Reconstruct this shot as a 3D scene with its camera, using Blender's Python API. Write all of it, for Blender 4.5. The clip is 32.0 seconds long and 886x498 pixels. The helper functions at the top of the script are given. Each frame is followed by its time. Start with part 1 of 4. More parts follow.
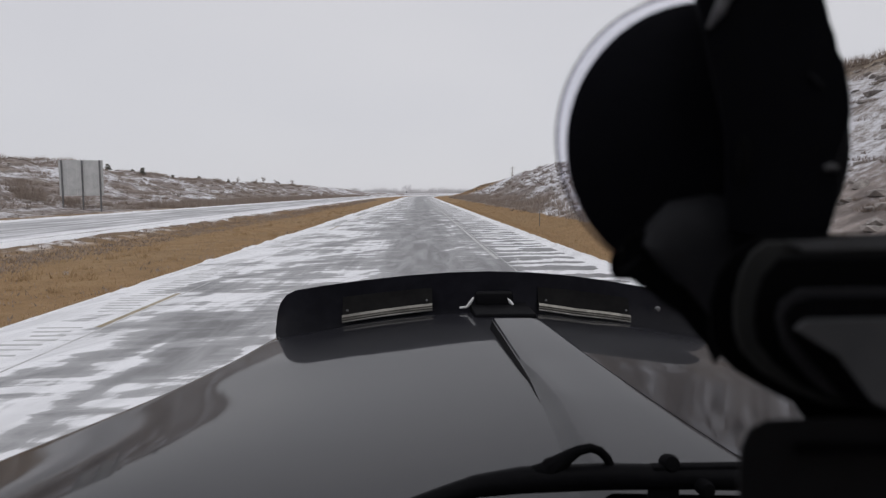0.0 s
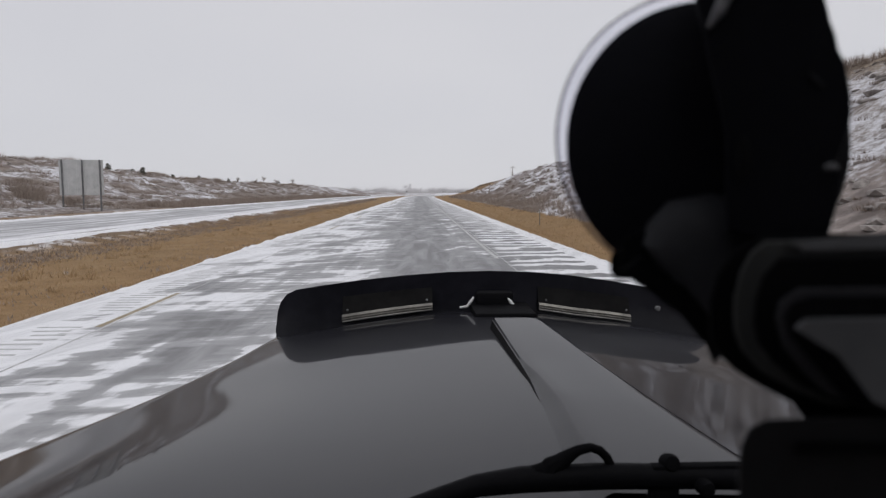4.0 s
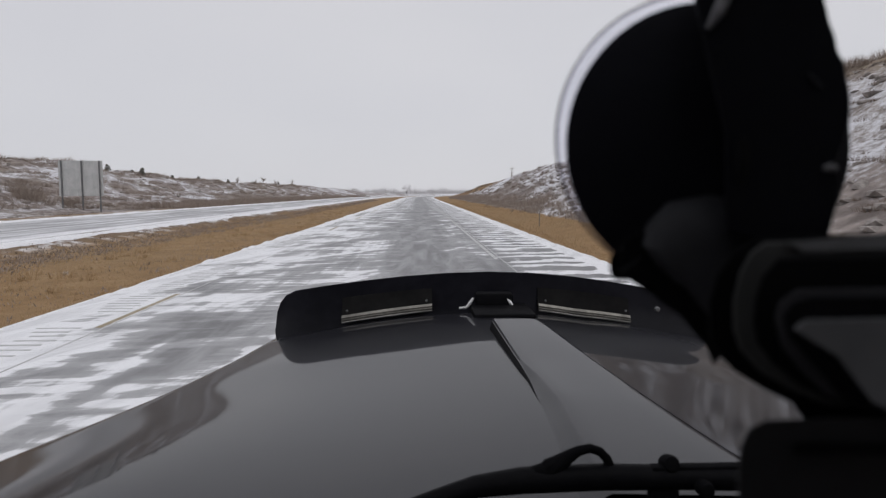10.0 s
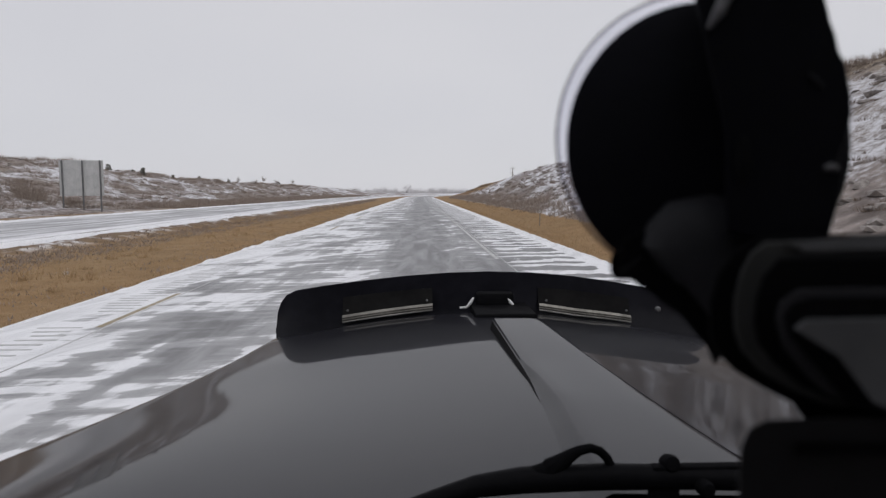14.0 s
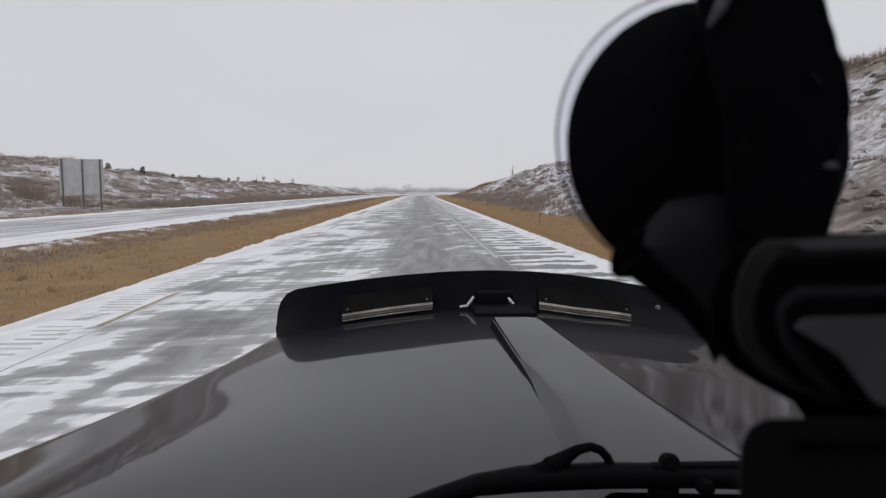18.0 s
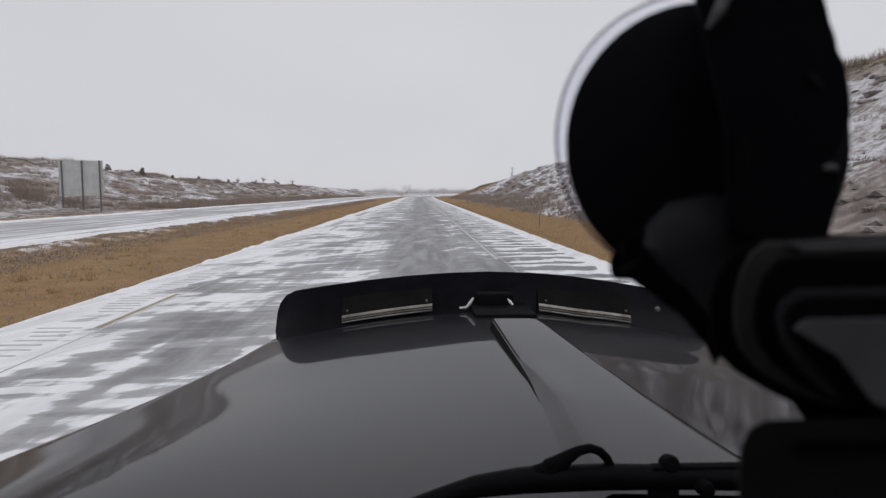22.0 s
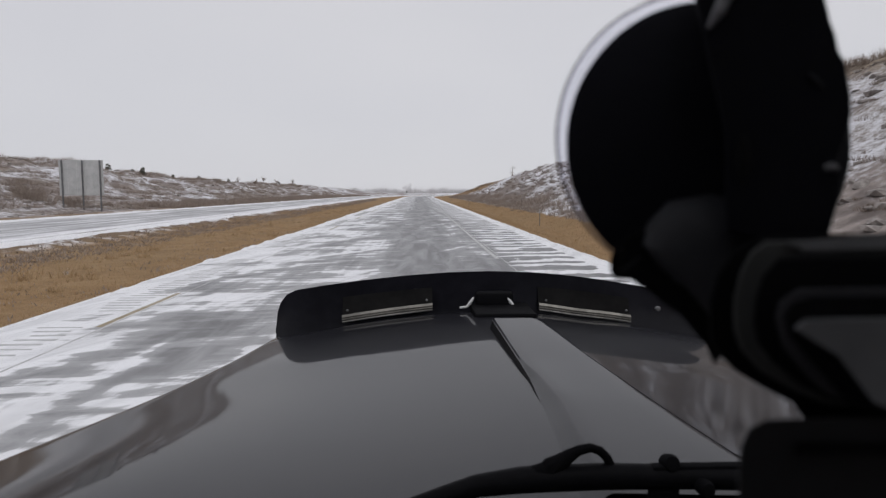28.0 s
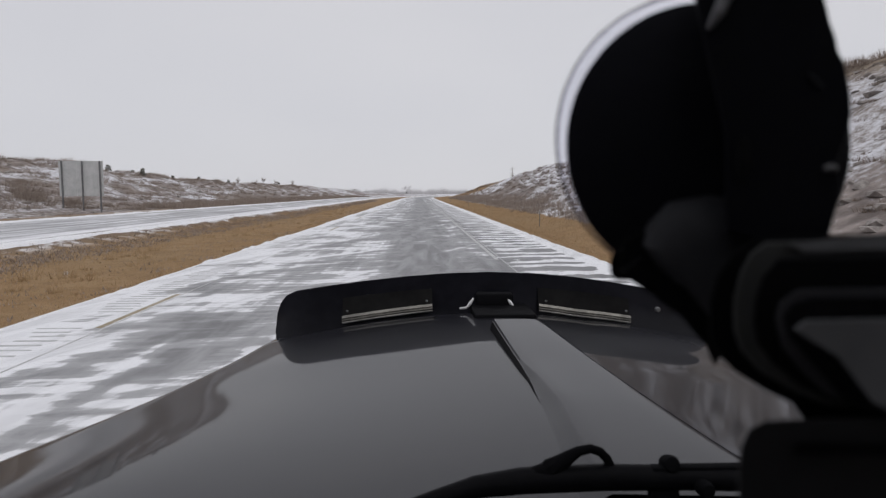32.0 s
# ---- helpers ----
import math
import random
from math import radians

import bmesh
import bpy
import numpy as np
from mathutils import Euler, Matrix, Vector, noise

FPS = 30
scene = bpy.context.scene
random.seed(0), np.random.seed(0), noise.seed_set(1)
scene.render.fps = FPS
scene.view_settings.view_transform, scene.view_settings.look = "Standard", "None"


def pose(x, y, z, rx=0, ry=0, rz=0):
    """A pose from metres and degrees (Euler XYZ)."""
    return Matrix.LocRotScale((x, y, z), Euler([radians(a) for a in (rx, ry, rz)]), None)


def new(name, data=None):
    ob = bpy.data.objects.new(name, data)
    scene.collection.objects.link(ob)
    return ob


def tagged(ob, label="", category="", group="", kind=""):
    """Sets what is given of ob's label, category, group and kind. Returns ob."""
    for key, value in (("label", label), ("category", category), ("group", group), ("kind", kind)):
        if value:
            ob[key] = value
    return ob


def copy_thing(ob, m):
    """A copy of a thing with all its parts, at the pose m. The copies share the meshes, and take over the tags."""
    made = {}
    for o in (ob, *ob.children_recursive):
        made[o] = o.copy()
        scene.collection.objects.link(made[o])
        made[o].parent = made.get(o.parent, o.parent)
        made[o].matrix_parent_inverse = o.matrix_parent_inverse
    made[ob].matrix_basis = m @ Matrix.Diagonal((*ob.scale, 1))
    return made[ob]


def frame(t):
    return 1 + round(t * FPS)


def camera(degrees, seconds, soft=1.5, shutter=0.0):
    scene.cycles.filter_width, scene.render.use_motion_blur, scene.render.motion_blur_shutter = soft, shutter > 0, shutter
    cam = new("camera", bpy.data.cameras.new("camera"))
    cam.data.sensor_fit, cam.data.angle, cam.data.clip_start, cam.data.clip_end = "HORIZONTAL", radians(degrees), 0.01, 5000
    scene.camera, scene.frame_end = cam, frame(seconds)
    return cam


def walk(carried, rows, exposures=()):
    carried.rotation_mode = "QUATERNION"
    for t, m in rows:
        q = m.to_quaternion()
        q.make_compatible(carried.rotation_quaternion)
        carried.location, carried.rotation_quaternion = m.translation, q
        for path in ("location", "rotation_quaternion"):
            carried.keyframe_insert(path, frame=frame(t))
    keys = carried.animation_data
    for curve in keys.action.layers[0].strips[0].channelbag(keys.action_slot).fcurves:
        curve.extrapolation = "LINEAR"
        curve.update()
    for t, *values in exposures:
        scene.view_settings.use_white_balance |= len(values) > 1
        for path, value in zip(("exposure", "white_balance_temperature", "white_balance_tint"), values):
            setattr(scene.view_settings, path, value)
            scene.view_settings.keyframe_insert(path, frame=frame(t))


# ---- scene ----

# ---------------------------------------------------------------- camera
# The camera is fixed in a pickup that stands in the right-hand lane; only the shake of its bracket moves it.
EYE = (0.0, 0.0, 2.05)
PITCH, YAW = -5.15, -2.14          # degrees: down, and to the right of the road
cam = camera(70, 32.0, soft=1.3)
cam.data.dof.use_dof = True
cam.data.dof.focus_distance = 9.0
cam.data.dof.aperture_fstop = 13.0


def aim(nod=0.0, swing=0.0, lean=0.0):
    return pose(*EYE, 90 + PITCH + nod, 0, YAW + swing) @ pose(0, 0, 0, 0, 0, lean)


SHAKE = [(0, 0.015, 0), (1, 0.01, 0.015), (2, 0.015, -0.01), (3, 0, 0), (4, -0.025, 0.01), (5, -0.06, 0.01), (5.5, -0.075, 0),
         (6, 0.15, 0), (7, 0.04, 0), (8, -0.1, 0), (9, -0.06, 0.02), (10, 0.05, -0.03), (11, 0.01, 0), (12, 0.05, -0.02),
         (13, -0.04, 0.01), (14, 0.025, 0.02), (15, -0.025, 0), (16, 0.01, 0), (17, 0.09, -0.05), (18, -0.08, 0.015),
         (19, 0.09, 0), (20, -0.025, 0.02), (21, -0.02, 0.02), (22, 0.04, -0.01), (23, -0.02, 0), (24, -0.025, 0.01),
         (25, -0.1, -0.03), (26, 0, -0.01), (27, 0, 0), (28, 0, 0.01), (29, 0.075, -0.05), (30, 0.025, -0.05), (31, 0.025, 0),
         (32, 0.075, 0)]
walk(cam, [(t, aim(a, b)) for t, a, b in SHAKE])

# ---------------------------------------------------------------- daylight, overcast with falling snow
SUN_UP, SUN_ROUND = 48, 160
world = bpy.data.worlds.new("overcast_sky")
scene.world = world
world.use_nodes = True
wn, wl = world.node_tree.nodes, world.node_tree.links
wn.clear()
w_out, w_bg, w_sky = wn.new("ShaderNodeOutputWorld"), wn.new("ShaderNodeBackground"), wn.new("ShaderNodeTexSky")
w_sky.sky_type, w_sky.sun_disc = "NISHITA", False
w_sky.sun_elevation, w_sky.sun_rotation = radians(SUN_UP), radians(SUN_ROUND)
w_mix, w_coord, w_noise, w_ramp, w_map = (wn.new("ShaderNodeMix"), wn.new("ShaderNodeTexCoord"), wn.new("ShaderNodeTexNoise"),
                                          wn.new("ShaderNodeValToRGB"), wn.new("ShaderNodeMapping"))
w_mix.data_type = "RGBA"
w_mix.inputs[0].default_value = 0.97
w_map.inputs["Scale"].default_value = (1, 1, 2.2)
w_noise.inputs["Scale"].default_value, w_noise.inputs["Detail"].default_value = 1.6, 3
w_ramp.color_ramp.elements[0].position, w_ramp.color_ramp.elements[1].position = 0.3, 0.75
w_ramp.color_ramp.elements[0].color = (5.48, 5.50, 5.90, 1)     # grey cloud
w_ramp.color_ramp.elements[1].color = (6.0, 5.97, 6.28, 1)       # thinner cloud
wl.new(w_coord.outputs["Generated"], w_map.inputs["Vector"])
wl.new(w_map.outputs[0], w_noise.inputs["Vector"])
wl.new(w_noise.outputs[0], w_ramp.inputs[0])
wl.new(w_sky.outputs[0], w_mix.inputs["A"])
wl.new(w_ramp.outputs[0], w_mix.inputs["B"])
wl.new(w_mix.outputs["Result"], w_bg.inputs[0])
w_bg.inputs[1].default_value = 0.112
wl.new(w_bg.outputs[0], w_out.inputs[0])
sun = new("sun", bpy.data.lights.new("sun", "SUN"))
sun.data.energy, sun.data.angle, sun.data.color = 0.7, radians(40), (1, 0.98, 0.95)
sun.rotation_euler = (radians(90 - SUN_UP), 0, radians(180 - SUN_ROUND))


# ---------------------------------------------------------------- materials
class Nodes:
    """A short way to write node trees."""

    def __init__(self, name):
        self.mat = bpy.data.materials.new(name)
        self.mat.use_nodes = True
        self.tree = self.mat.node_tree
        self.bsdf = self.tree.nodes["Principled BSDF"]
        self.out = self.tree.nodes["Material Output"]

    def add(self, kind, **inputs):
        n = self.tree.nodes.new("ShaderNode" + kind)
        for k, v in inputs.items():
            self.put(n.inputs[k.replace("_", " ")], v)
        return n

    def put(self, socket, v):
        if isinstance(v, bpy.types.NodeSocket):
            self.tree.links.new(v, socket)
        else:
            socket.default_value = v

    def coords(self, scale=(1, 1, 1), layer="", turn=0.0):
        if layer:
            c = self.add("UVMap")
            c.uv_map = layer
            src = c.outputs[0]
        else:
            src = self.add("TexCoord").outputs["Object"]
        if turn:
            src = self.add("Mapping", Vector=src, Rotation=(0, 0, radians(turn))).outputs[0]
        m = self.add("Mapping", Vector=src, Scale=scale)
        return m.outputs[0]

    def noise(self, vec, scale, detail=4.0, rough=0.55, warp=0.0):
        return self.add("TexNoise", Vector=vec, Scale=scale, Detail=detail, Roughness=rough, Distortion=warp).outputs[0]

    def math(self, op, a, b=0.0, clamp=False):
        n = self.add("Math")
        n.operation, n.use_clamp = op, clamp
        self.put(n.inputs[0], a)
        self.put(n.inputs[1], b)
        return n.outputs[0]

    def step(self, v, lo, hi):
        n = self.add("MapRange", Value=v, From_Min=lo, From_Max=hi)
        n.interpolation_type = "SMOOTHSTEP"
        return n.outputs[0]

    def mix(self, fac, a, b):
        n = self.add("Mix")
        n.data_type = "RGBA"
        self.put(n.inputs[0], fac)
        self.put(n.inputs["A"], a)
        self.put(n.inputs["B"], b)
        return n.outputs["Result"]

    def ramp(self, v, stops):
        n = self.add("ValToRGB", Fac=v)
        el = n.color_ramp.elements
        while len(el) < len(stops):
            el.new(0.5)
        for e, (p, c) in zip(el, stops):
            e.position, e.color = p, c if len(c) == 4 else (*c, 1)
        return n.outputs[0]

    def bump(self, height, strength=0.3, distance=0.02):
        self.put(self.bsdf.inputs["Normal"], self.add("Bump", Height=height, Strength=strength, Distance=distance).outputs[0])

    def set(self, **inputs):
        for k, v in inputs.items():
            self.put(self.bsdf.inputs[k.replace("_", " ")], v)
        return self


def rgb(r, g, b):
    return (r, g, b, 1)


def surface(name, a, b, scale=8.0, rough=0.6, metal=0.0, bump=0.15, coat=0.0, fine=6.0, spec=0.5):
    """A two-tone surface: broad variation, fine grain and a little relief."""
    n = Nodes(name)
    vec = n.coords()
    broad, grain = n.noise(vec, scale, 4), n.noise(vec, scale * fine, 3)
    fac = n.step(n.math("ADD", n.math("MULTIPLY", broad, 0.65), n.math("MULTIPLY", grain, 0.35)), 0.35, 0.65)
    n.set(Base_Color=n.mix(fac, rgb(*a), rgb(*b)), Metallic=metal, Coat_Weight=coat, Coat_Roughness=0.05, Specular_IOR_Level=spec)
    n.set(Roughness=n.math("ADD", rough - 0.06, n.math("MULTIPLY", grain, 0.12)))
    if bump:
        n.bump(grain, bump, 0.006)
    return n.mat


def road_material():
    """Worn asphalt under drifted snow: packed on the left lane, combed across the shoulder, worn off in the right lane's wheel tracks."""
    n = Nodes("snowy_asphalt")
    uv = n.coords((1, 1, 1), "lane")
    across = n.add("SeparateXYZ", Vector=uv).outputs[0]
    grit = n.noise(uv, 60, 3)
    stain = n.noise(n.coords((1, 0.15, 1), "lane"), 1.2, 4)
    asphalt = n.mix(n.step(stain, 0.3, 0.7), rgb(0.135, 0.135, 0.14), rgb(0.215, 0.215, 0.22))
    asphalt = n.mix(n.math("MULTIPLY", grit, 0.35), asphalt, rgb(0.23, 0.23, 0.235))
    streak = n.noise(n.coords((2.6, 0.05, 1), "lane"), 1.6, 4, 0.6)
    # snow on the left lane and in the wheel tracks
    cover = n.ramp(n.step(across, -6.4, 5.6), [(0.0, (.62,) * 3), (0.05, (.525,) * 3), (0.14, (.477,) * 3), (0.24, (.467,) * 3), (0.36, (.465,) * 3),
                                              (0.43, (.41,) * 3), (0.50, (.355,) * 3), (0.66, (.375,) * 3), (0.72, (.43,) * 3), (1.0, (.43,) * 3)])
    patch = n.noise(n.coords((0.52, 0.21, 1), "lane", 24), 1.5, 5, 0.46, 0.9)
    drift = n.noise(n.coords((0.24, 0.80, 1), "lane", -10), 1.3, 4, 0.55, 0.6)
    depth = n.math("ADD", n.math("MULTIPLY", patch, 0.55), n.math("MULTIPLY", drift, 0.30))
    depth = n.math("ADD", n.math("ADD", depth, n.math("MULTIPLY", streak, 0.16)), n.math("SUBTRACT", cover, 1.0))
    comb = n.noise(n.coords((0.62, 3.4, 1), "lane", -8), 1.2, 3, 0.55, 0.5)
    depth = n.math("ADD", depth, n.math("MULTIPLY", n.math("SUBTRACT", comb, 0.5), 0.24))
    lane_snow = n.step(depth, -0.034, 0.030)
    thin = n.math("MULTIPLY", n.step(depth, -0.14, 0.0), 0.34)
    # snow on the shoulder, in bars across it that grow out of the edge
    band = n.add("TexWave", Vector=n.coords((1, 1, 1), "lane", -9), Scale=0.235, Distortion=7.0, Detail=3.0, Detail_Scale=2.2, Detail_Roughness=0.55)
    band.wave_type, band.bands_direction = "BANDS", "Y"
    ragged = n.noise(n.coords((0.55, 1.5, 1), "lane", -6), 1.4, 4, 0.55, 0.5)
    bar = n.math("ADD", n.math("MULTIPLY", band.outputs["Fac"], 0.48), n.math("MULTIPLY", ragged, 0.64))
    rise = n.ramp(n.step(across, 2.0, 5.5), [(0.02, (.0,) * 3), (0.2, (.22,) * 3), (0.44, (.28,) * 3), (0.77, (.29,) * 3), (0.90, (.36,) * 3), (0.945, (.9,) * 3)])
    bar_snow = n.step(n.math("ADD", bar, rise), 0.82, 0.87)
    on_shoulder = n.step(across, 2.1, 2.5)
    snow = n.math("ADD", n.math("MULTIPLY", lane_snow, n.math("SUBTRACT", 1.0, on_shoulder)), n.math("MULTIPLY", bar_snow, on_shoulder))
    dust = n.math("MULTIPLY", n.step(n.noise(n.coords((0.8, 0.10, 1), "lane"), 2.2, 6, 0.6, 0.6), 0.36, 0.72), 0.31)
    bare = n.math("SUBTRACT", 1.0, n.math("MULTIPLY", on_shoulder, 0.62))
    white = n.math("MAXIMUM", snow, n.math("MULTIPLY", n.math("MAXIMUM", dust, thin), bare))
    worn = n.step(n.noise(n.coords((1.1, 0.16, 1), "lane", 18), 2.0, 5, 0.6, 0.5), 0.30, 0.60)
    white = n.math("MULTIPLY", white, n.math("ADD", 0.74, n.math("MULTIPLY", worn, 0.26)))
    snow_tone = n.mix(n.noise(uv, 3.5, 4), rgb(0.80, 0.81, 0.84), rgb(0.90, 0.90, 0.92))
    n.set(Base_Color=n.mix(white, asphalt, snow_tone), Roughness=n.math("ADD", 0.55, n.math("MULTIPLY", white, 0.35)), Specular_IOR_Level=0.4)
    n.bump(n.math("ADD", snow, n.math("MULTIPLY", grit, 0.12)), 0.5, 0.03)
    return n.mat


def far_road_material():
    n = Nodes("streaked_snowy_asphalt")
    sep = n.add("SeparateXYZ", Vector=n.coords((1, 1, 1), "lane"))
    streak = n.noise(n.coords((1.1, 0.03, 1), "lane"), 1.3, 4, 0.6)
    patch = n.noise(n.coords((0.45, 0.10, 1), "lane"), 1.4, 5, 0.6)
    edge = n.step(n.math("ABSOLUTE", n.math("ADD", sep.outputs[0], 23.2)), 4.0, 6.2)
    fac = n.step(n.math("ADD", n.math("ADD", n.math("MULTIPLY", streak, 0.6), n.math("MULTIPLY", patch, 0.4)), n.math("MULTIPLY", edge, 0.18)), 0.41, 0.66)
    n.set(Base_Color=n.mix(fac, rgb(0.33, 0.33, 0.34), rgb(0.82, 0.82, 0.85)), Roughness=0.8)
    n.bump(patch, 0.3, 0.03)
    return n.mat


def ground_material():
    """Dry grass on the verges, scrub and stones under a thin cover of snow on the slopes."""
    n = Nodes("dry_grass_and_snowy_scrub")
    at_ = n.add("Attribute")
    at_.attribute_name = "slope_cover"
    wild = at_.outputs["Fac"]
    at2 = n.add("Attribute")
    at2.attribute_name = "ditch"
    ditch = at2.outputs["Fac"]
    vec = n.coords()
    fine, mid, wide = n.noise(vec, 9, 4, 0.7), n.noise(vec, 0.9, 5, 0.6), n.noise(vec, 0.10, 4)
    straw = n.ramp(n.math("ADD", n.math("MULTIPLY", fine, 0.4), n.math("MULTIPLY", mid, 0.6)),
                   [(0.30, (0.19, 0.122, 0.064)), (0.5, (0.295, 0.187, 0.096)), (0.68, (0.365, 0.252, 0.142))])
    straw = n.mix(n.math("MULTIPLY", n.step(wide, 0.35, 0.7), 0.35), straw, rgb(0.30, 0.22, 0.13))
    soil = n.mix(fine, rgb(0.15, 0.11, 0.08), rgb(0.28, 0.21, 0.15))
    drifted = n.math("ADD", n.math("MULTIPLY", mid, 0.5), n.math("MULTIPLY", n.noise(n.coords((1.0, 0.16, 1)), 0.8, 4), 0.5))
    ditch_col = n.mix(n.step(drifted, 0.48, 0.58), soil, rgb(0.80, 0.80, 0.83))
    verge = n.mix(ditch, straw, ditch_col)
    scrub = n.mix(n.step(mid, 0.35, 0.65), rgb(0.17, 0.145, 0.135), rgb(0.33, 0.285, 0.265))
    scrub = n.mix(n.math("MULTIPLY", n.step(wide, 0.45, 0.7), 0.5), scrub, rgb(0.24, 0.20, 0.155))
    blotch = n.noise(n.coords((1, 0.6, 1.6)), 0.10, 6, 0.62, 0.8)
    speck = n.noise(vec, 3.4, 4, 0.65)
    lies = n.math("ADD", n.math("ADD", n.math("MULTIPLY", mid, 0.22), n.math("MULTIPLY", speck, 0.28)), n.math("MULTIPLY", blotch, 0.60))
    crest = n.step(n.math("ADD", n.add("SeparateXYZ", Vector=vec).outputs[2], n.math("MULTIPLY", mid, 3.0)), 9.0, 12.5)
    lies = n.math("SUBTRACT", lies, n.math("MULTIPLY", crest, 0.12))          # wind keeps the tops barer
    scrub = n.mix(n.math("MULTIPLY", crest, 0.7), scrub, n.mix(mid, rgb(0.20, 0.155, 0.105), rgb(0.33, 0.265, 0.18)))
    reach = n.add("VectorMath")
    reach.operation = "LENGTH"
    n.put(reach.inputs[0], vec)
    lies = n.math("ADD", lies, n.math("MULTIPLY", n.step(reach.outputs["Value"], 300, 900), 0.13))   # whiter with distance from the camera: haze put in as extra snow
    lee = n.step(n.add("SeparateXYZ", Vector=vec).outputs[0], 13.0, 20.0)
    lies = n.math("ADD", lies, n.math("MULTIPLY", lee, 0.052))                # the lee slope holds more of it
    hill = n.mix(n.step(lies, 0.525, 0.655), scrub, rgb(0.70, 0.70, 0.735))
    n.set(Base_Color=n.mix(n.step(n.math("ADD", wild, n.math("MULTIPLY", n.math("SUBTRACT", mid, 0.5), 0.9)), 0.4, 0.6), verge, hill),
          Roughness=0.95, Specular_IOR_Level=0.15)
    n.bump(n.math("ADD", fine, mid), 0.5, 0.10)
    return n.mat


def paint_material():
    """Charcoal clear-coated paint with a film of road salt."""
    n = Nodes("charcoal_car_paint")
    vec = n.coords()
    film = n.noise(vec, 3.0, 5, 0.6)
    speck = n.noise(vec, 220, 2)
    n.set(Base_Color=n.mix(n.step(film, 0.4, 0.75), rgb(0.011, 0.011, 0.015), rgb(0.018, 0.018, 0.022)), Metallic=0.0, Specular_IOR_Level=0.02,
          Roughness=n.math("ADD", 0.30, n.math("MULTIPLY", film, 0.12)), Coat_Weight=0.535,
          Coat_Roughness=n.math("ADD", 0.035, n.math("MULTIPLY", n.step(film, 0.5, 0.8), 0.04)), Coat_IOR=1.42)
    n.bump(speck, 0.01, 0.0005)
    return n.mat


def clear_material(name, tint, gloss=0.05, rough=0.02):
    n = Nodes(name)
    see, shine = n.add("BsdfTransparent", Color=rgb(*tint)), n.add("BsdfGlossy", Color=rgb(1, 1, 1), Roughness=rough)
    m = n.add("MixShader", Fac=gloss)
    n.tree.links.new(see.outputs[0], m.inputs[1])
    n.tree.links.new(shine.outputs[0], m.inputs[2])
    n.tree.links.new(m.outputs[0], n.out.inputs[0])
    return n.mat


M_ROAD, M_FAR_ROAD, M_GROUND, M_PAINT = road_material(), far_road_material(), ground_material(), paint_material()
M_SNOW = surface("ploughed_snow", (0.78, 0.79, 0.82), (0.90, 0.90, 0.92), 3, 0.9, bump=0.5)
M_YELLOW = surface("worn_yellow_paint", (0.27, 0.21, 0.11), (0.45, 0.41, 0.33), 5, 0.7)
M_WHITE_LINE = surface("worn_white_paint", (0.36, 0.36, 0.36), (0.66, 0.66, 0.66), 3, 0.7)
M_GROOVE = surface("dark_groove_asphalt", (0.40, 0.40, 0.405), (0.66, 0.66, 0.67), 1.5, 0.8)
M_STRAW = surface("dry_straw", (0.33, 0.226, 0.124), (0.46, 0.328, 0.19), 2, 0.8, bump=0)
M_TWIG = surface("bare_twigs", (0.14, 0.11, 0.09), (0.26, 0.205, 0.17), 4, 0.9, bump=0)
# snow haze over the left hill is put into this paler tone; weeds share it
M_BRUSH = surface("pale_brown_brush", (0.21, 0.165, 0.135), (0.36, 0.30, 0.26), 2, 0.9, bump=0)
M_JUNIPER = surface("juniper_needles", (0.10, 0.098, 0.082), (0.19, 0.185, 0.16), 4, 0.9, bump=0)
# twigs of the far trees: distance haze is put into this pale colour
M_HAZE_TWIG = surface("haze_pale_twigs", (0.46, 0.44, 0.44), (0.64, 0.63, 0.64), 1, 0.9, bump=0)
M_STONE = surface("hillside_stone", (0.17, 0.15, 0.14), (0.36, 0.33, 0.31), 2, 0.9, bump=0.5)
M_BLACK = surface("satin_black_plastic", (0.0022, 0.0022, 0.0030), (0.0040, 0.0040, 0.0050), 30, 0.6, spec=0.06)
M_RUBBER = surface("black_rubber", (0.0020, 0.0020, 0.0026), (0.0040, 0.0040, 0.0048), 12, 0.8, spec=0.05)
M_SMOKE = surface("smoked_acrylic", (0.007, 0.007, 0.0095), (0.012, 0.012, 0.016), 6, 0.22, bump=0, spec=0.18)
M_BROWN_PANE = surface("brown_smoked_panel", (0.0062, 0.0061, 0.0064), (0.0118, 0.0115, 0.0115), 9, 0.5, spec=0.06)
M_STRIP = surface("dusty_chrome", (0.12, 0.115, 0.105), (0.22, 0.21, 0.19), 14, 0.4, metal=0.5)
M_LIP_METAL = surface("scuffed_metal_edge", (0.13, 0.127, 0.12), (0.34, 0.33, 0.315), 9, 0.45, metal=0.4)
M_BRACKET = surface("bare_aluminium", (0.55, 0.55, 0.55), (0.75, 0.75, 0.75), 20, 0.4, metal=0.5)
M_GREY_PLASTIC = surface("dark_grey_plastic", (0.022, 0.022, 0.025), (0.034, 0.034, 0.038), 18, 0.6, spec=0.15)
M_STEM = surface("grey_stem_plastic", (0.011, 0.0115, 0.0135), (0.018, 0.0185, 0.0215), 18, 0.7, spec=0.15)
M_FACE = surface("device_face_plastic", (0.085, 0.087, 0.093), (0.125, 0.127, 0.135), 12, 0.6, spec=0.2)
M_SOFT_BLACK = surface("dusty_black_plastic", (0.011, 0.011, 0.012), (0.018, 0.018, 0.020), 10, 0.7, spec=0.1)
M_LIP = surface("grey_clamp_plastic", (0.029, 0.030, 0.030), (0.042, 0.043, 0.043), 14, 0.7, spec=0.2)
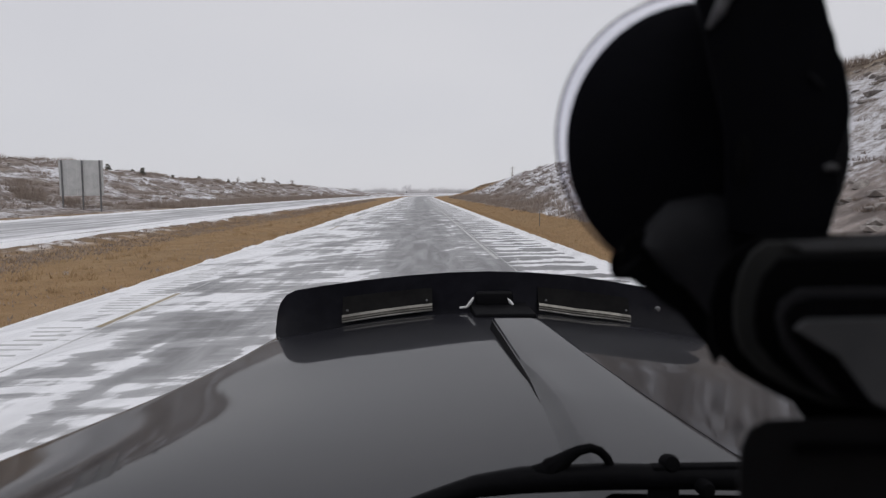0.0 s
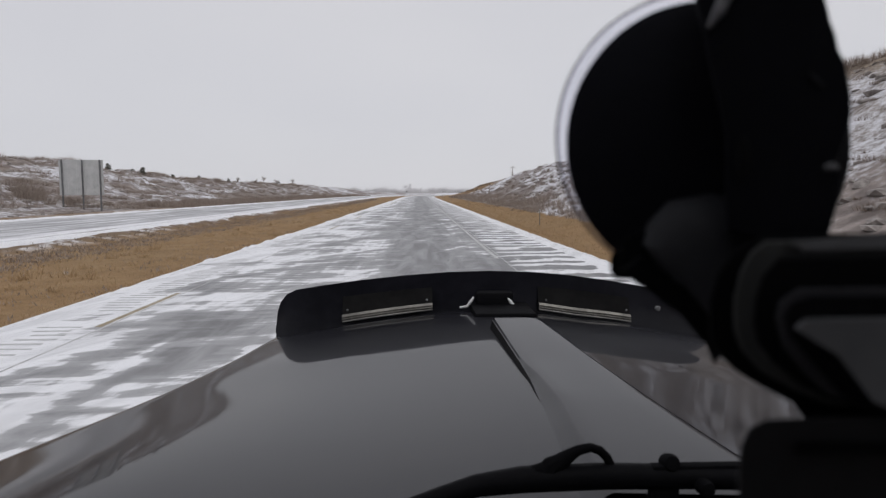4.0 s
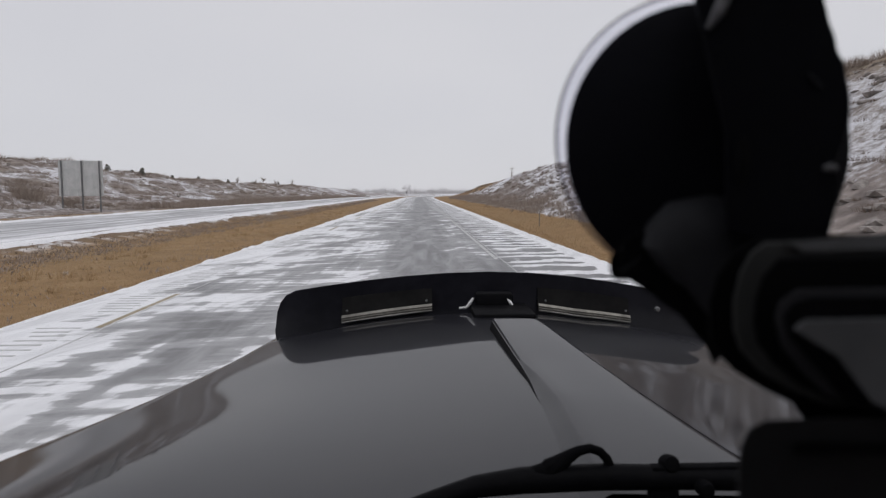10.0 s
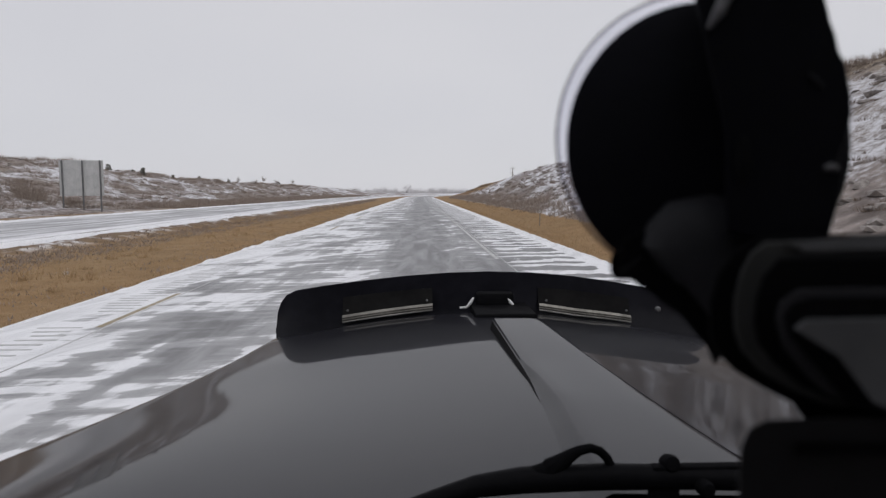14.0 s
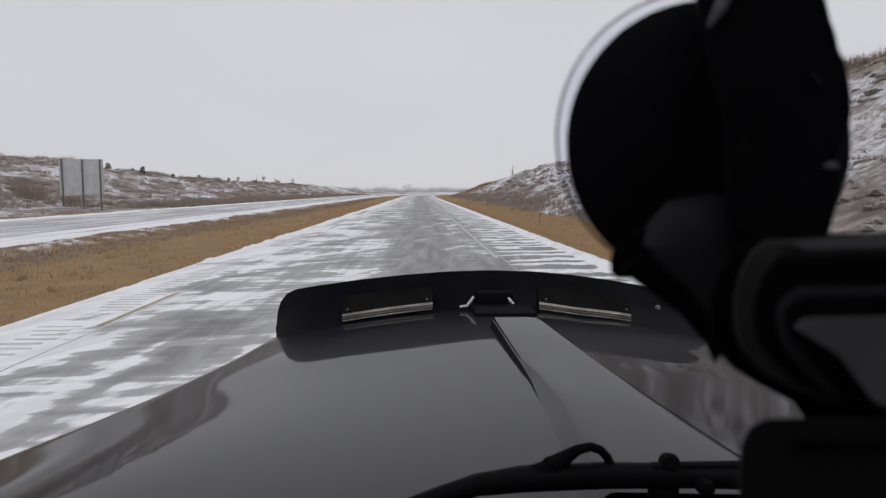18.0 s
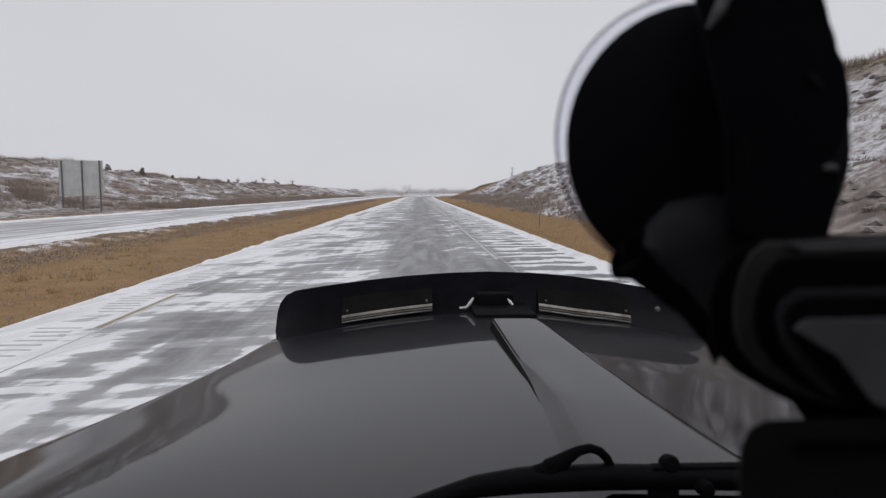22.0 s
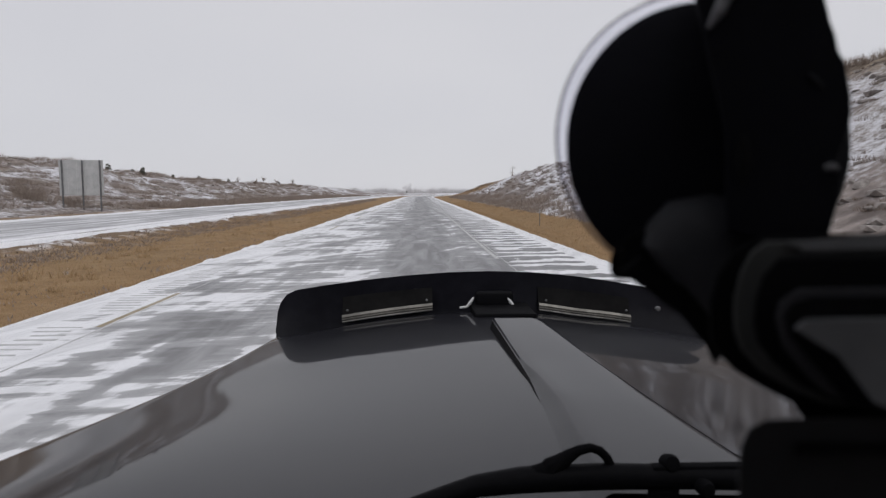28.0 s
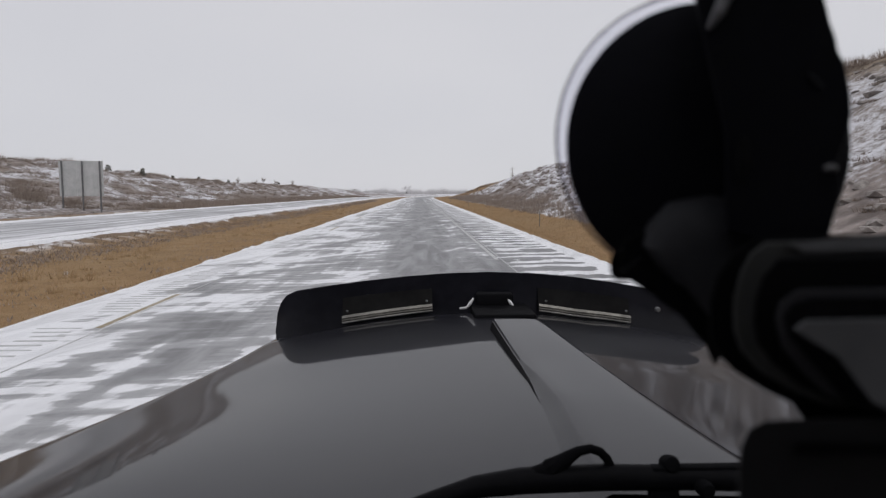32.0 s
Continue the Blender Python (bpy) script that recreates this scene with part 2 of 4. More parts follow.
M_CUP = surface("blue_black_rubber", (0.0030, 0.0032, 0.0052), (0.0046, 0.0048, 0.0072), 12, 0.8, spec=0.06)
M_PALE_GREY = surface("pale_grey_plastic", (0.10, 0.10, 0.11), (0.16, 0.16, 0.17), 30, 0.6, spec=0.2)
M_CLEAR_RIM = clear_material("clear_soft_plastic", (0.95, 0.95, 0.985), 0.05, 0.3)
M_FLAKE = clear_material("melting_snow", (0.86, 0.86, 0.87), 0.22, 0.9)
M_GLASS = clear_material("window_glass", (0.985, 0.985, 0.985), 0.012)
M_DARK_GLASS = surface("dark_window_glass", (0.012, 0.014, 0.016), (0.02, 0.022, 0.025), 2, 0.08, bump=0)
M_ALU_SHEET = surface("weathered_aluminium_sheet", (0.42, 0.43, 0.43), (0.54, 0.54, 0.54), 1.2, 0.5, metal=0.25)
M_STEEL = surface("galvanised_steel", (0.13, 0.13, 0.135), (0.22, 0.22, 0.225), 3, 0.5, metal=0.6)
M_POLE = surface("weathered_timber", (0.12, 0.095, 0.075), (0.24, 0.20, 0.165), 5, 0.9, bump=0.4)
M_RUST = surface("rust_red_boards", (0.16, 0.055, 0.04), (0.27, 0.11, 0.08), 1.5, 0.85)
M_CREAM = surface("cream_cladding", (0.50, 0.46, 0.36), (0.62, 0.58, 0.47), 1.5, 0.8)
M_ROOF = surface("snow_dusted_roof", (0.40, 0.38, 0.37), (0.75, 0.75, 0.77), 0.8, 0.8)
M_GREEN = surface("green_sign_sheet", (0.01, 0.20, 0.11), (0.02, 0.27, 0.15), 3, 0.4)
M_SILVER = surface("silver_car_paint", (0.42, 0.43, 0.45), (0.52, 0.53, 0.55), 2, 0.3, metal=0.5, coat=0.6, bump=0)
M_LAMP = surface("headlight_lens", (0.55, 0.55, 0.56), (0.75, 0.75, 0.75), 9, 0.1, bump=0)
M_CLOTH = surface("grey_cabin_lining", (0.05, 0.05, 0.053), (0.085, 0.085, 0.09), 25, 0.95)


# ---------------------------------------------------------------- mesh helpers
def part(name, bm, material, parent=None, label="", smooth=True):
    me = bpy.data.meshes.new(name)
    bm.normal_update()
    if smooth:
        for f in bm.faces:
            f.smooth = True
        for e in bm.edges:
            if len(e.link_faces) == 2 and e.calc_face_angle(0) > 0.6:
                e.smooth = False
    bm.to_mesh(me)
    bm.free()
    me.materials.append(material)
    ob = new(name, me)
    ob.parent = parent
    if label:
        ob["label"] = label
    return ob


def thing(name, label, category, m=None, group="", kind=""):
    ob = new(name)
    ob.empty_display_size = 0.2
    if m is not None:
        ob.matrix_world = m
    return tagged(ob, label, category, group, kind)


def raw(name, verts, faces, material, parent=None):
    me = bpy.data.meshes.new(name)
    me.from_pydata(verts, [], faces)
    me.materials.append(material)
    me.update()
    ob = new(name, me)
    ob.parent = parent
    return ob


def box(size, at=(0, 0, 0), bevel=0.0, turn=None, segs=2):
    bm = bmesh.new()
    bmesh.ops.create_cube(bm, size=1, matrix=Matrix.Diagonal((*size, 1)))
    if bevel:
        bmesh.ops.bevel(bm, geom=bm.edges[:], offset=bevel, segments=segs, affect="EDGES", profile=0.5)
    m = Matrix.Translation(at)
    if turn is not None:
        m = m @ turn
    bmesh.ops.transform(bm, matrix=m, verts=bm.verts)
    return bm


def tube(points, radii, sides=8, caps=True):
    bm = bmesh.new()
    pts = [Vector(p) for p in points]
    if not hasattr(radii, "__len__"):
        radii = [radii] * len(pts)
    rings, side = [], None
    for i, p in enumerate(pts):
        d = (pts[min(i + 1, len(pts) - 1)] - pts[max(i - 1, 0)]).normalized()
        if side is None:
            side = d.orthogonal().normalized()
        side = (side - d * side.dot(d)).normalized()
        up = d.cross(side)
        rings.append([bm.verts.new(p + (side * math.cos(a) + up * math.sin(a)) * radii[i])
                      for a in (2 * math.pi * k / sides for k in range(sides))])
    for a, b in zip(rings, rings[1:]):
        for k in range(sides):
            bm.faces.new((a[k], a[(k + 1) % sides], b[(k + 1) % sides], b[k]))
    if caps:
        bm.faces.new(rings[0][::-1])
        bm.faces.new(rings[-1])
    return bm


def lathe(profile, sides=48, m=None):
    """A body of revolution round z from (radius, z) pairs; a radius of 0 closes it."""
    bm = bmesh.new()
    rings = []
    for r, z in profile:
        if r <= 0:
            rings.append([bm.verts.new((0, 0, z))])
        else:
            rings.append([bm.verts.new((r * math.cos(2 * math.pi * k / sides), r * math.sin(2 * math.pi * k / sides), z)) for k in range(sides)])
    for a, b in zip(rings, rings[1:]):
        for k in range(sides):
            quad = [a[k % len(a)], a[(k + 1) % len(a)], b[(k + 1) % len(b)], b[k % len(b)]]
            quad = list(dict.fromkeys(quad))
            if len(quad) > 2:
                bm.faces.new(quad)
    if m is not None:
        bmesh.ops.transform(bm, matrix=m, verts=bm.verts)
    bmesh.ops.recalc_face_normals(bm, faces=bm.faces)
    return bm


def loft(rows, closed=False, thick=0.0):
    """A skin through rows of points."""
    bm = bmesh.new()
    vs = [[bm.verts.new(p) for p in row] for row in rows]
    for a, b in zip(vs, vs[1:]):
        n_ = len(a)
        for k in range(n_ if closed else n_ - 1):
            bm.faces.new((a[k], a[(k + 1) % n_], b[(k + 1) % n_], b[k]))
    bmesh.ops.recalc_face_normals(bm, faces=bm.faces)
    if thick:
        bmesh.ops.solidify(bm, geom=bm.faces[:], thickness=thick)
    return bm


def slab(outline, thickness, m=None, bevel=0.0):
    """A plate with the given outline in x, y, centred on z = 0."""
    bm = bmesh.new()
    low = [bm.verts.new((x, y, -thickness / 2)) for x, y in outline]
    top = [bm.verts.new((x, y, thickness / 2)) for x, y in outline]
    bm.faces.new(low[::-1])
    bm.faces.new(top)
    k = len(outline)
    for i in range(k):
        bm.faces.new((low[i], low[(i + 1) % k], top[(i + 1) % k], top[i]))
    bmesh.ops.recalc_face_normals(bm, faces=bm.faces)
    if bevel:
        bmesh.ops.bevel(bm, geom=[e for e in bm.edges if len(e.link_faces) == 2 and e.calc_face_angle(0) > 0.9], offset=bevel, segments=2, affect="EDGES", profile=0.5)
    if m is not None:
        bmesh.ops.transform(bm, matrix=m, verts=bm.verts)
    return bm


def round_rect(w, h, r, cx=0.0, cy=0.0, steps=5):
    out = []
    for sx, sy, a0 in ((1, 1, 0), (-1, 1, 90), (-1, -1, 180), (1, -1, 270)):
        for k in range(steps + 1):
            a = radians(a0 + 90 * k / steps)
            out.append((cx + sx * (w / 2 - r) + r * math.cos(a), cy + sy * (h / 2 - r) + r * math.sin(a)))
    return out


# ---------------------------------------------------------------- the road's line and the lie of the land
# s runs along the road from the pickup, d across it to the right. Straight, then a bend to the right, then straight again.
BEND_AT, BEND_R, BEND_TURN = 233.0, 900.0, 0.36


def on_road(s, d):
    if s <= BEND_AT:
        return d, s
    a = min((s - BEND_AT) / BEND_R, BEND_TURN)
    x, y = BEND_R - (BEND_R - d) * math.cos(a), BEND_AT + (BEND_R - d) * math.sin(a)
    rest = max(0.0, s - BEND_AT - BEND_R * BEND_TURN)
    return x + rest * math.sin(a), y + rest * math.cos(a)


def heading(s):
    return -math.degrees(min(max((s - BEND_AT) / BEND_R, 0), BEND_TURN))


def road_coords(x, y):
    a = np.arctan2(y - BEND_AT, BEND_R - x)
    s, d = np.array(y, float), np.array(x, float)
    bent = (y > BEND_AT) & (x < BEND_R - 5)
    arc = bent & (a <= BEND_TURN)
    s = np.where(arc, BEND_AT + BEND_R * a, s)
    d = np.where(arc, BEND_R - np.hypot(x - BEND_R, y - BEND_AT), d)
    ex, ey = BEND_R - BEND_R * math.cos(BEND_TURN), BEND_AT + BEND_R * math.sin(BEND_TURN)
    px, py = x - ex, y - ey
    end = (y > BEND_AT) & ~arc
    s = np.where(end, BEND_AT + BEND_R * BEND_TURN + px * math.sin(BEND_TURN) + py * math.cos(BEND_TURN), s)
    d = np.where(end, px * math.cos(BEND_TURN) - py * math.sin(BEND_TURN), d)
    return s, d


def ease(v, a, b):
    t = np.clip((v - a) / (b - a), 0, 1)
    return t * t * (3 - 2 * t)


def waves(x, y, seed, size, octaves=4):
    """Smooth value noise, -1 to 1."""
    total, amp, norm = 0.0, 1.0, 0.0
    for o in range(octaves):
        u, v = x / size + 17.3 * o, y / size - 9.1 * o
        iu, iv = np.floor(u).astype(np.int64), np.floor(v).astype(np.int64)
        fu, fv = u - iu, v - iv
        fu, fv = fu * fu * (3 - 2 * fu), fv * fv * (3 - 2 * fv)

        def h(i, j):
            k = (i * 374761393 + j * 668265263 + (seed + o) * 974711) & 0x7FFFFFFF
            k = ((k ^ (k >> 13)) * 1274126177) & 0x7FFFFFFF
            return ((k ^ (k >> 16)) & 0xFFFF) / 32767.5 - 1
        total = total + amp * ((h(iu, iv) * (1 - fu) + h(iu + 1, iv) * fu) * (1 - fv) + (h(iu, iv + 1) * (1 - fu) + h(iu + 1, iv + 1) * fu) * fv)
        norm += amp
        amp, size = amp * 0.5, size * 0.5
    return total / norm


LEFT_HILL = ([-410, -240, -130, -70, -10, 30, 80, 129, 206, 290, 390, 460, 550], [2, 2, 1.5, 2, 5, 8.0, 10.6, 9.7, 7.2, 7.0, 6.0, 2.5, 0.6])
RIGHT_HILL = ([-410, -250, -170, -70, 10, 60, 100, 150, 210, 290, 370, 470, 550], [3, 4, 8, 11, 13.5, 11.6, 10, 8.8, 7.2, 5.2, 4.2, 2.2, 0.5])


def terrain(x, y):
    """Height, share of wild slope and share of ditch, for arrays of places."""
    x, y = np.asarray(x, float), np.asarray(y, float)
    s, d = road_coords(x, y)
    z = np.full_like(s, -0.03)
    z = z - 0.15 * (ease(d, -6.15, -5.9) * (1 - ease(d, 5.1, 5.3)) + ease(d, -29.0, -28.8) * (1 - ease(d, -17.6, -17.4)))
    median = ease(d, -17.2, -15.0) * (1 - ease(d, -8.2, -6.1))
    z = z - 0.42 * median * (1 + 0.25 * waves(x, y, 3, 6))
    left = -d
    hl = np.interp(s, *LEFT_HILL) * (1 + 0.14 * waves(x, y, 5, 45))
    gully = 0.75 + 0.25 * waves(x, y, 7, 16)
    z = z - 0.25 * ease(left, 30.5, 33) * (1 - ease(left, 36, 42))
    z = z + ease(left, 37, 74) * (hl * gully + 0.2) + ease(left, 90, 240) * 1.5 * waves(x, y, 11, 120)
    hr = np.interp(s, *RIGHT_HILL) * (1 + 0.12 * waves(x, y, 13, 38))
    z = z - 0.35 * ease(d, 5.4, 7.6) * (1 - ease(d, 8.2, 10.5))
    z = z + ease(d, 9.0, 31) * hr * (0.86 + 0.14 * waves(x, y, 17, 9)) + ease(d, 60, 240) * 2.0 * waves(x, y, 19, 130)
    open_country = ease(np.hypot(x, y), 380, 650) * np.maximum(ease(left, 31, 34), ease(d, 11, 14))
    wild = np.maximum(ease(left, 33, 40), ease(d, 9.2, 12.5) * (1 - ease(s, 160, 230)) + ease(d, 24, 40) * ease(s, 160, 230))
    rough = np.maximum(ease(left, 36, 46), ease(d, 10, 15))
    near = 1 - ease(np.hypot(x, y), 250, 600)
    z = z + rough * near * (0.35 * waves(x, y, 23, 3.2, 3) + 0.12 * waves(x, y, 29, 0.9, 2))
    far = ease(np.hypot(x, y), 900, 2500)
    z = z * (1 - far)
    ditch = ease(left, 15.3, 16.4) * (1 - ease(left, 18.0, 18.6)) + ease(left, 29, 30) * (1 - ease(left, 35, 37)) * 0.8
    return z, np.clip(np.maximum(wild, open_country), 0, 1), np.clip(ditch, 0, 1)


def height(x, y):
    return float(terrain(np.array([x]), np.array([y]))[0][0])


def spaced(*runs):
    """Grid lines: runs of (from, to, step)."""
    out = []
    for a, b, st in runs:
        out += list(np.arange(a, b, st))
    return np.array(out + [runs[-1][1]])


def build_ground():
    xs = spaced((-4200, -1000, 400), (-1000, -300, 70), (-300, -120, 9), (-120, -36, 0.9), (-36, -6, 0.6), (-6, 5, 2.75), (5, 14, 0.45),
                (14, 50, 0.6), (50, 130, 3.2), (130, 330, 14), (330, 1000, 70), (1000, 4200, 400))
    ys = spaced((-1200, -300, 60), (-300, -20, 6), (-20, 20, 0.8), (20, 110, 0.7), (110, 260, 1.3), (260, 620, 4), (620, 1200, 30), (1200, 4600, 260))
    gx, gy = np.meshgrid(xs, ys)
    z, wild, ditch = terrain(gx.ravel(), gy.ravel())
    me = bpy.data.meshes.new("ground")
    nx, ny = len(xs), len(ys)
    co = np.column_stack([gx.ravel(), gy.ravel(), z])
    i = (np.arange(ny - 1)[:, None] * nx + np.arange(nx - 1)[None, :]).ravel()
    faces = np.column_stack([i, i + 1, i + nx + 1, i + nx])
    me.from_pydata(co.tolist(), [], faces.tolist())
    for key, val in (("slope_cover", wild), ("ditch", ditch)):
        me.attributes.new(key, "FLOAT", "POINT").data.foreach_set("value", val.astype(np.float32))
    me.polygons.foreach_set("use_smooth", np.ones(len(me.polygons), bool))
    me.materials.append(M_GROUND)
    return tagged(new("ground", me), "dry golden grass verges and snow-dusted scrub slopes", "ground", kind="structure")


def strip(name, d0, d1, z, s0, s1, material, step=6.0, cols=2, drop=0.3, parent=None):
    """A ribbon of road between two distances from its line, with edges that go down into the ground."""
    n_ = int((s1 - s0) / step) + 1
    ds = [d0] + [d0 + (d1 - d0) * k / (cols - 1) for k in range(cols)] + [d1]
    verts, uvs, faces = [], [], []
    for i in range(n_):
        s = s0 + (s1 - s0) * i / (n_ - 1)
        for j, d in enumerate(ds):
            x, y = on_road(s, d)
            verts.append((x, y, z - drop if j in (0, len(ds) - 1) else z))
            uvs.append((d, s))
    w = len(ds)
    for i in range(n_ - 1):
        for j in range(w - 1):
            faces.append((i * w + j, i * w + j + 1, (i + 1) * w + j + 1, (i + 1) * w + j))
    ob = raw(name, verts, faces, material, parent)
    lay = ob.data.uv_layers.new(name="lane")
    for loop in ob.data.loops:
        lay.data[loop.index].uv = uvs[loop.vertex_index]
    return ob


def snow_ridge(name, d, width, high, s0, s1, seed, parent=None):
    """A low uneven bank of ploughed snow along an edge."""
    ss = np.concatenate([np.arange(s0, 0, 3.0), np.arange(0, 90, 0.22), np.arange(90, 240, 1.0), np.arange(240, s1, 5.0)])
    prof = ((-1, -0.06), (-0.6, 0.5), (-0.1, 1.0), (0.45, 0.7), (1, -0.06))
    a = waves(ss, ss * 0 + 3.3, seed, 2.4, 4)
    b = waves(ss, ss * 0 + 8.1, seed + 50, 1.1, 4)
    verts, faces = [], []
    flat = np.array([on_road(s, d + px * width * (0.75 + 0.55 * u) + 0.12 * v) for s, u, v in zip(ss, a, b) for px, _ in prof])
    low = terrain(flat[:, 0], flat[:, 1])[0]
    off = np.array([d + px * width * (0.75 + 0.55 * u) + 0.12 * v for s, u, v in zip(ss, a, b) for px, _ in prof])
    low = np.where(((off > -6.3) & (off < 5.45)) | ((off > -29.2) & (off < -17.2)), 0.0, low)
    rise = np.array([pz * high * max(0.12, 0.75 + 0.9 * v) if pz > 0 else pz for v in b for _, pz in prof])
    verts = np.column_stack([flat, low + rise]).tolist()
    w = len(prof)
    for i in range(len(ss) - 1):
        for j in range(w - 1):
            faces.append((i * w + j, i * w + j + 1, (i + 1) * w + j + 1, (i + 1) * w + j))
    ob = raw(name, verts, faces, M_SNOW, parent)
    ob.data.polygons.foreach_set("use_smooth", np.ones(len(faces), bool))
    return ob


ground = build_ground()
road = tagged(strip("road", -6.3, 5.45, 0.0, -420, 1500, M_ROAD, cols=3), "grey asphalt carriageway with drifted snow patches", "road", kind="structure")
far_road = tagged(strip("road_2", -29.2, -17.2, 0.0, -420, 1500, M_FAR_ROAD), "opposite carriageway streaked with snow", "road", kind="structure")
snow_bank = tagged(snow_ridge("snow_bank", -6.32, 0.20, 0.06, -300, 900, 31), "thin bank of ploughed snow beside the asphalt", "snow", kind="stuff")
tagged(snow_ridge("snow_bank", 5.45, 0.17, 0.055, -300, 900, 37), "thin bank of ploughed snow beside the asphalt", "snow", kind="stuff")
tagged(snow_ridge("snow_bank", -16.75, 0.55, 0.09, -300, 900, 41), "broad bank of ploughed snow beside the far carriageway", "snow", kind="stuff")
tagged(snow_ridge("snow_bank", -29.6, 0.45, 0.09, -300, 900, 43), "bank of ploughed snow beside the far carriageway", "snow", kind="stuff")


# ---------------------------------------------------------------- lines and rumble strip
def build_lines():
    rnd = random.Random(4)
    s = -40.0
    while s < 200:                                   # the yellow line shows only where the snow is thin
        run = rnd.uniform(1.2, 5.5)
        if rnd.random() < 0.45:
            strip("yellow_line", -4.94, -4.84, 0.004, s, s + run, M_YELLOW, step=1.0, drop=0.003, parent=road)
        s += run + rnd.uniform(0.2, 2.6)
    s = -40.0
    while s < 230:
        run = rnd.uniform(5, 22)
        if rnd.random() < 0.95:
            strip("white_line", 2.33, 2.45, 0.004, s, s + run, M_WHITE_LINE, step=1.0, drop=0.003, parent=road)
        s += run + rnd.uniform(0.1, 0.8)
    strip("joint", -4.80, -4.775, 0.005, -40, 230, M_GROOVE, step=4, drop=0.004, parent=road)
    strip("joint", 2.52, 2.55, 0.005, -40, 230, M_GROOVE, step=4, drop=0.004, parent=road)
    first = part("rumble_groove", box((0.62, 0.060, 0.006), (0, 0, 0.003), 0.003, segs=1), M_GROOVE, road)
    first.location = (-5.4, 8.0, 0.001)
    for s0, s1 in ((8.3, 9.7), (11.0, 19.5), (24.0, 31.0), (38.0, 47.0), (55.0, 66.0)):    # bare where the wind has swept the grooves
        at_ = s0
        while at_ < s1:
            o = new("rumble_groove", first.data)
            o.parent, o.location = road, (-5.4 + 0.07 * math.sin(at_ * 3) + rnd.uniform(-0.05, 0.05), at_, 0.001)
            o.scale = (0.75 + 0.4 * rnd.random(), 0.7 + 0.5 * rnd.random(), 1)
            at_ += 0.27


build_lines()


# ---------------------------------------------------------------- the pickup that carries the camera
MID = 0.25                                            # the pickup's centre line


def hood_half(y):
    return 0.75 + 0.2 * (max(2.2 - y, 0) / 1.65) ** 1.7 - 0.9 * max(y - 2.1, 0) ** 2


def hood_height(x, y):
    """Top of the bonnet: rises to the windscreen, crowned across."""
    f = min(max((y - 0.6) / 1.6, 0), 1)
    u = abs(x - MID)
    e = max(hood_half(y) - u, 0)
    zc = 1.733 - 0.062 * (y - 0.6) + 0.003 * (y - 0.6) ** 2 - 0.9 * max(y - 2.1, 0) ** 2
    t = min(e / 0.25, 1) if x < MID else 2.0 / 3
    zc += (0.002 + (0.0055 if x < MID else 0.016) * (u / 0.75) ** 2 * t * t * (3 - 2 * t)) * math.exp(-((y - 1.6) / 0.25) ** 2)   # a faint crown ahead of the middle
    if x < MID:                                       # nearly straight flanks that roll over towards the fender
        v = min((y - 1.3) / 0.7, 1.15)
        fall = 0.0926 + 0.0767 * v - 0.0668 * v ** 2 - 0.0196 * v ** 3
        roll = 0.0427 - 0.0933 * v + 0.2157 * v ** 2 - 0.0657 * v ** 3
        w = math.exp(-1.0124 + 0.1019 * v + 0.3267 * v ** 2 + 0.1385 * v ** 3)
        z = zc - fall * (math.sqrt(u * u + 0.02202) - 0.1484)
        z -= roll * w * max(1 - e / w, 0) ** 1.907 / 1.907
    else:
        z = zc - (0.012 + 0.138 * f ** 1.5) * u * u
        z -= 0.020 * min(max((u - 0.06) / 0.25, 0), 1) * min(max((y - 1.7) / 0.45, 0), 1) ** 2
        if e < 0.34:
            z -= 0.06 * (1 - 0.75 * f ** 1.5) * ((0.34 - e) - (0.34 ** 5 - e ** 5) / (5 * 0.34 ** 4))
    if x < MID and e < 0.04:
        z -= 0.75 * (0.04 - e) ** 2
    if e < 0.012:
        z -= 1.2 * (0.012 - e) ** 2 / 0.012
    fold = 0.355 - 0.05 * (y - 0.6)                   # the passenger side falls away from a crease under the scoop
    if x > fold:
        z -= (0.108 + 0.05 * min(max((1.3 - y) / 0.5, 0), 1)) * ((x - fold) - 0.016 * (1 - math.exp(-(x - fold) / 0.016))) * min(max((2.1 - y) / 0.5, 0), 1)
    return z


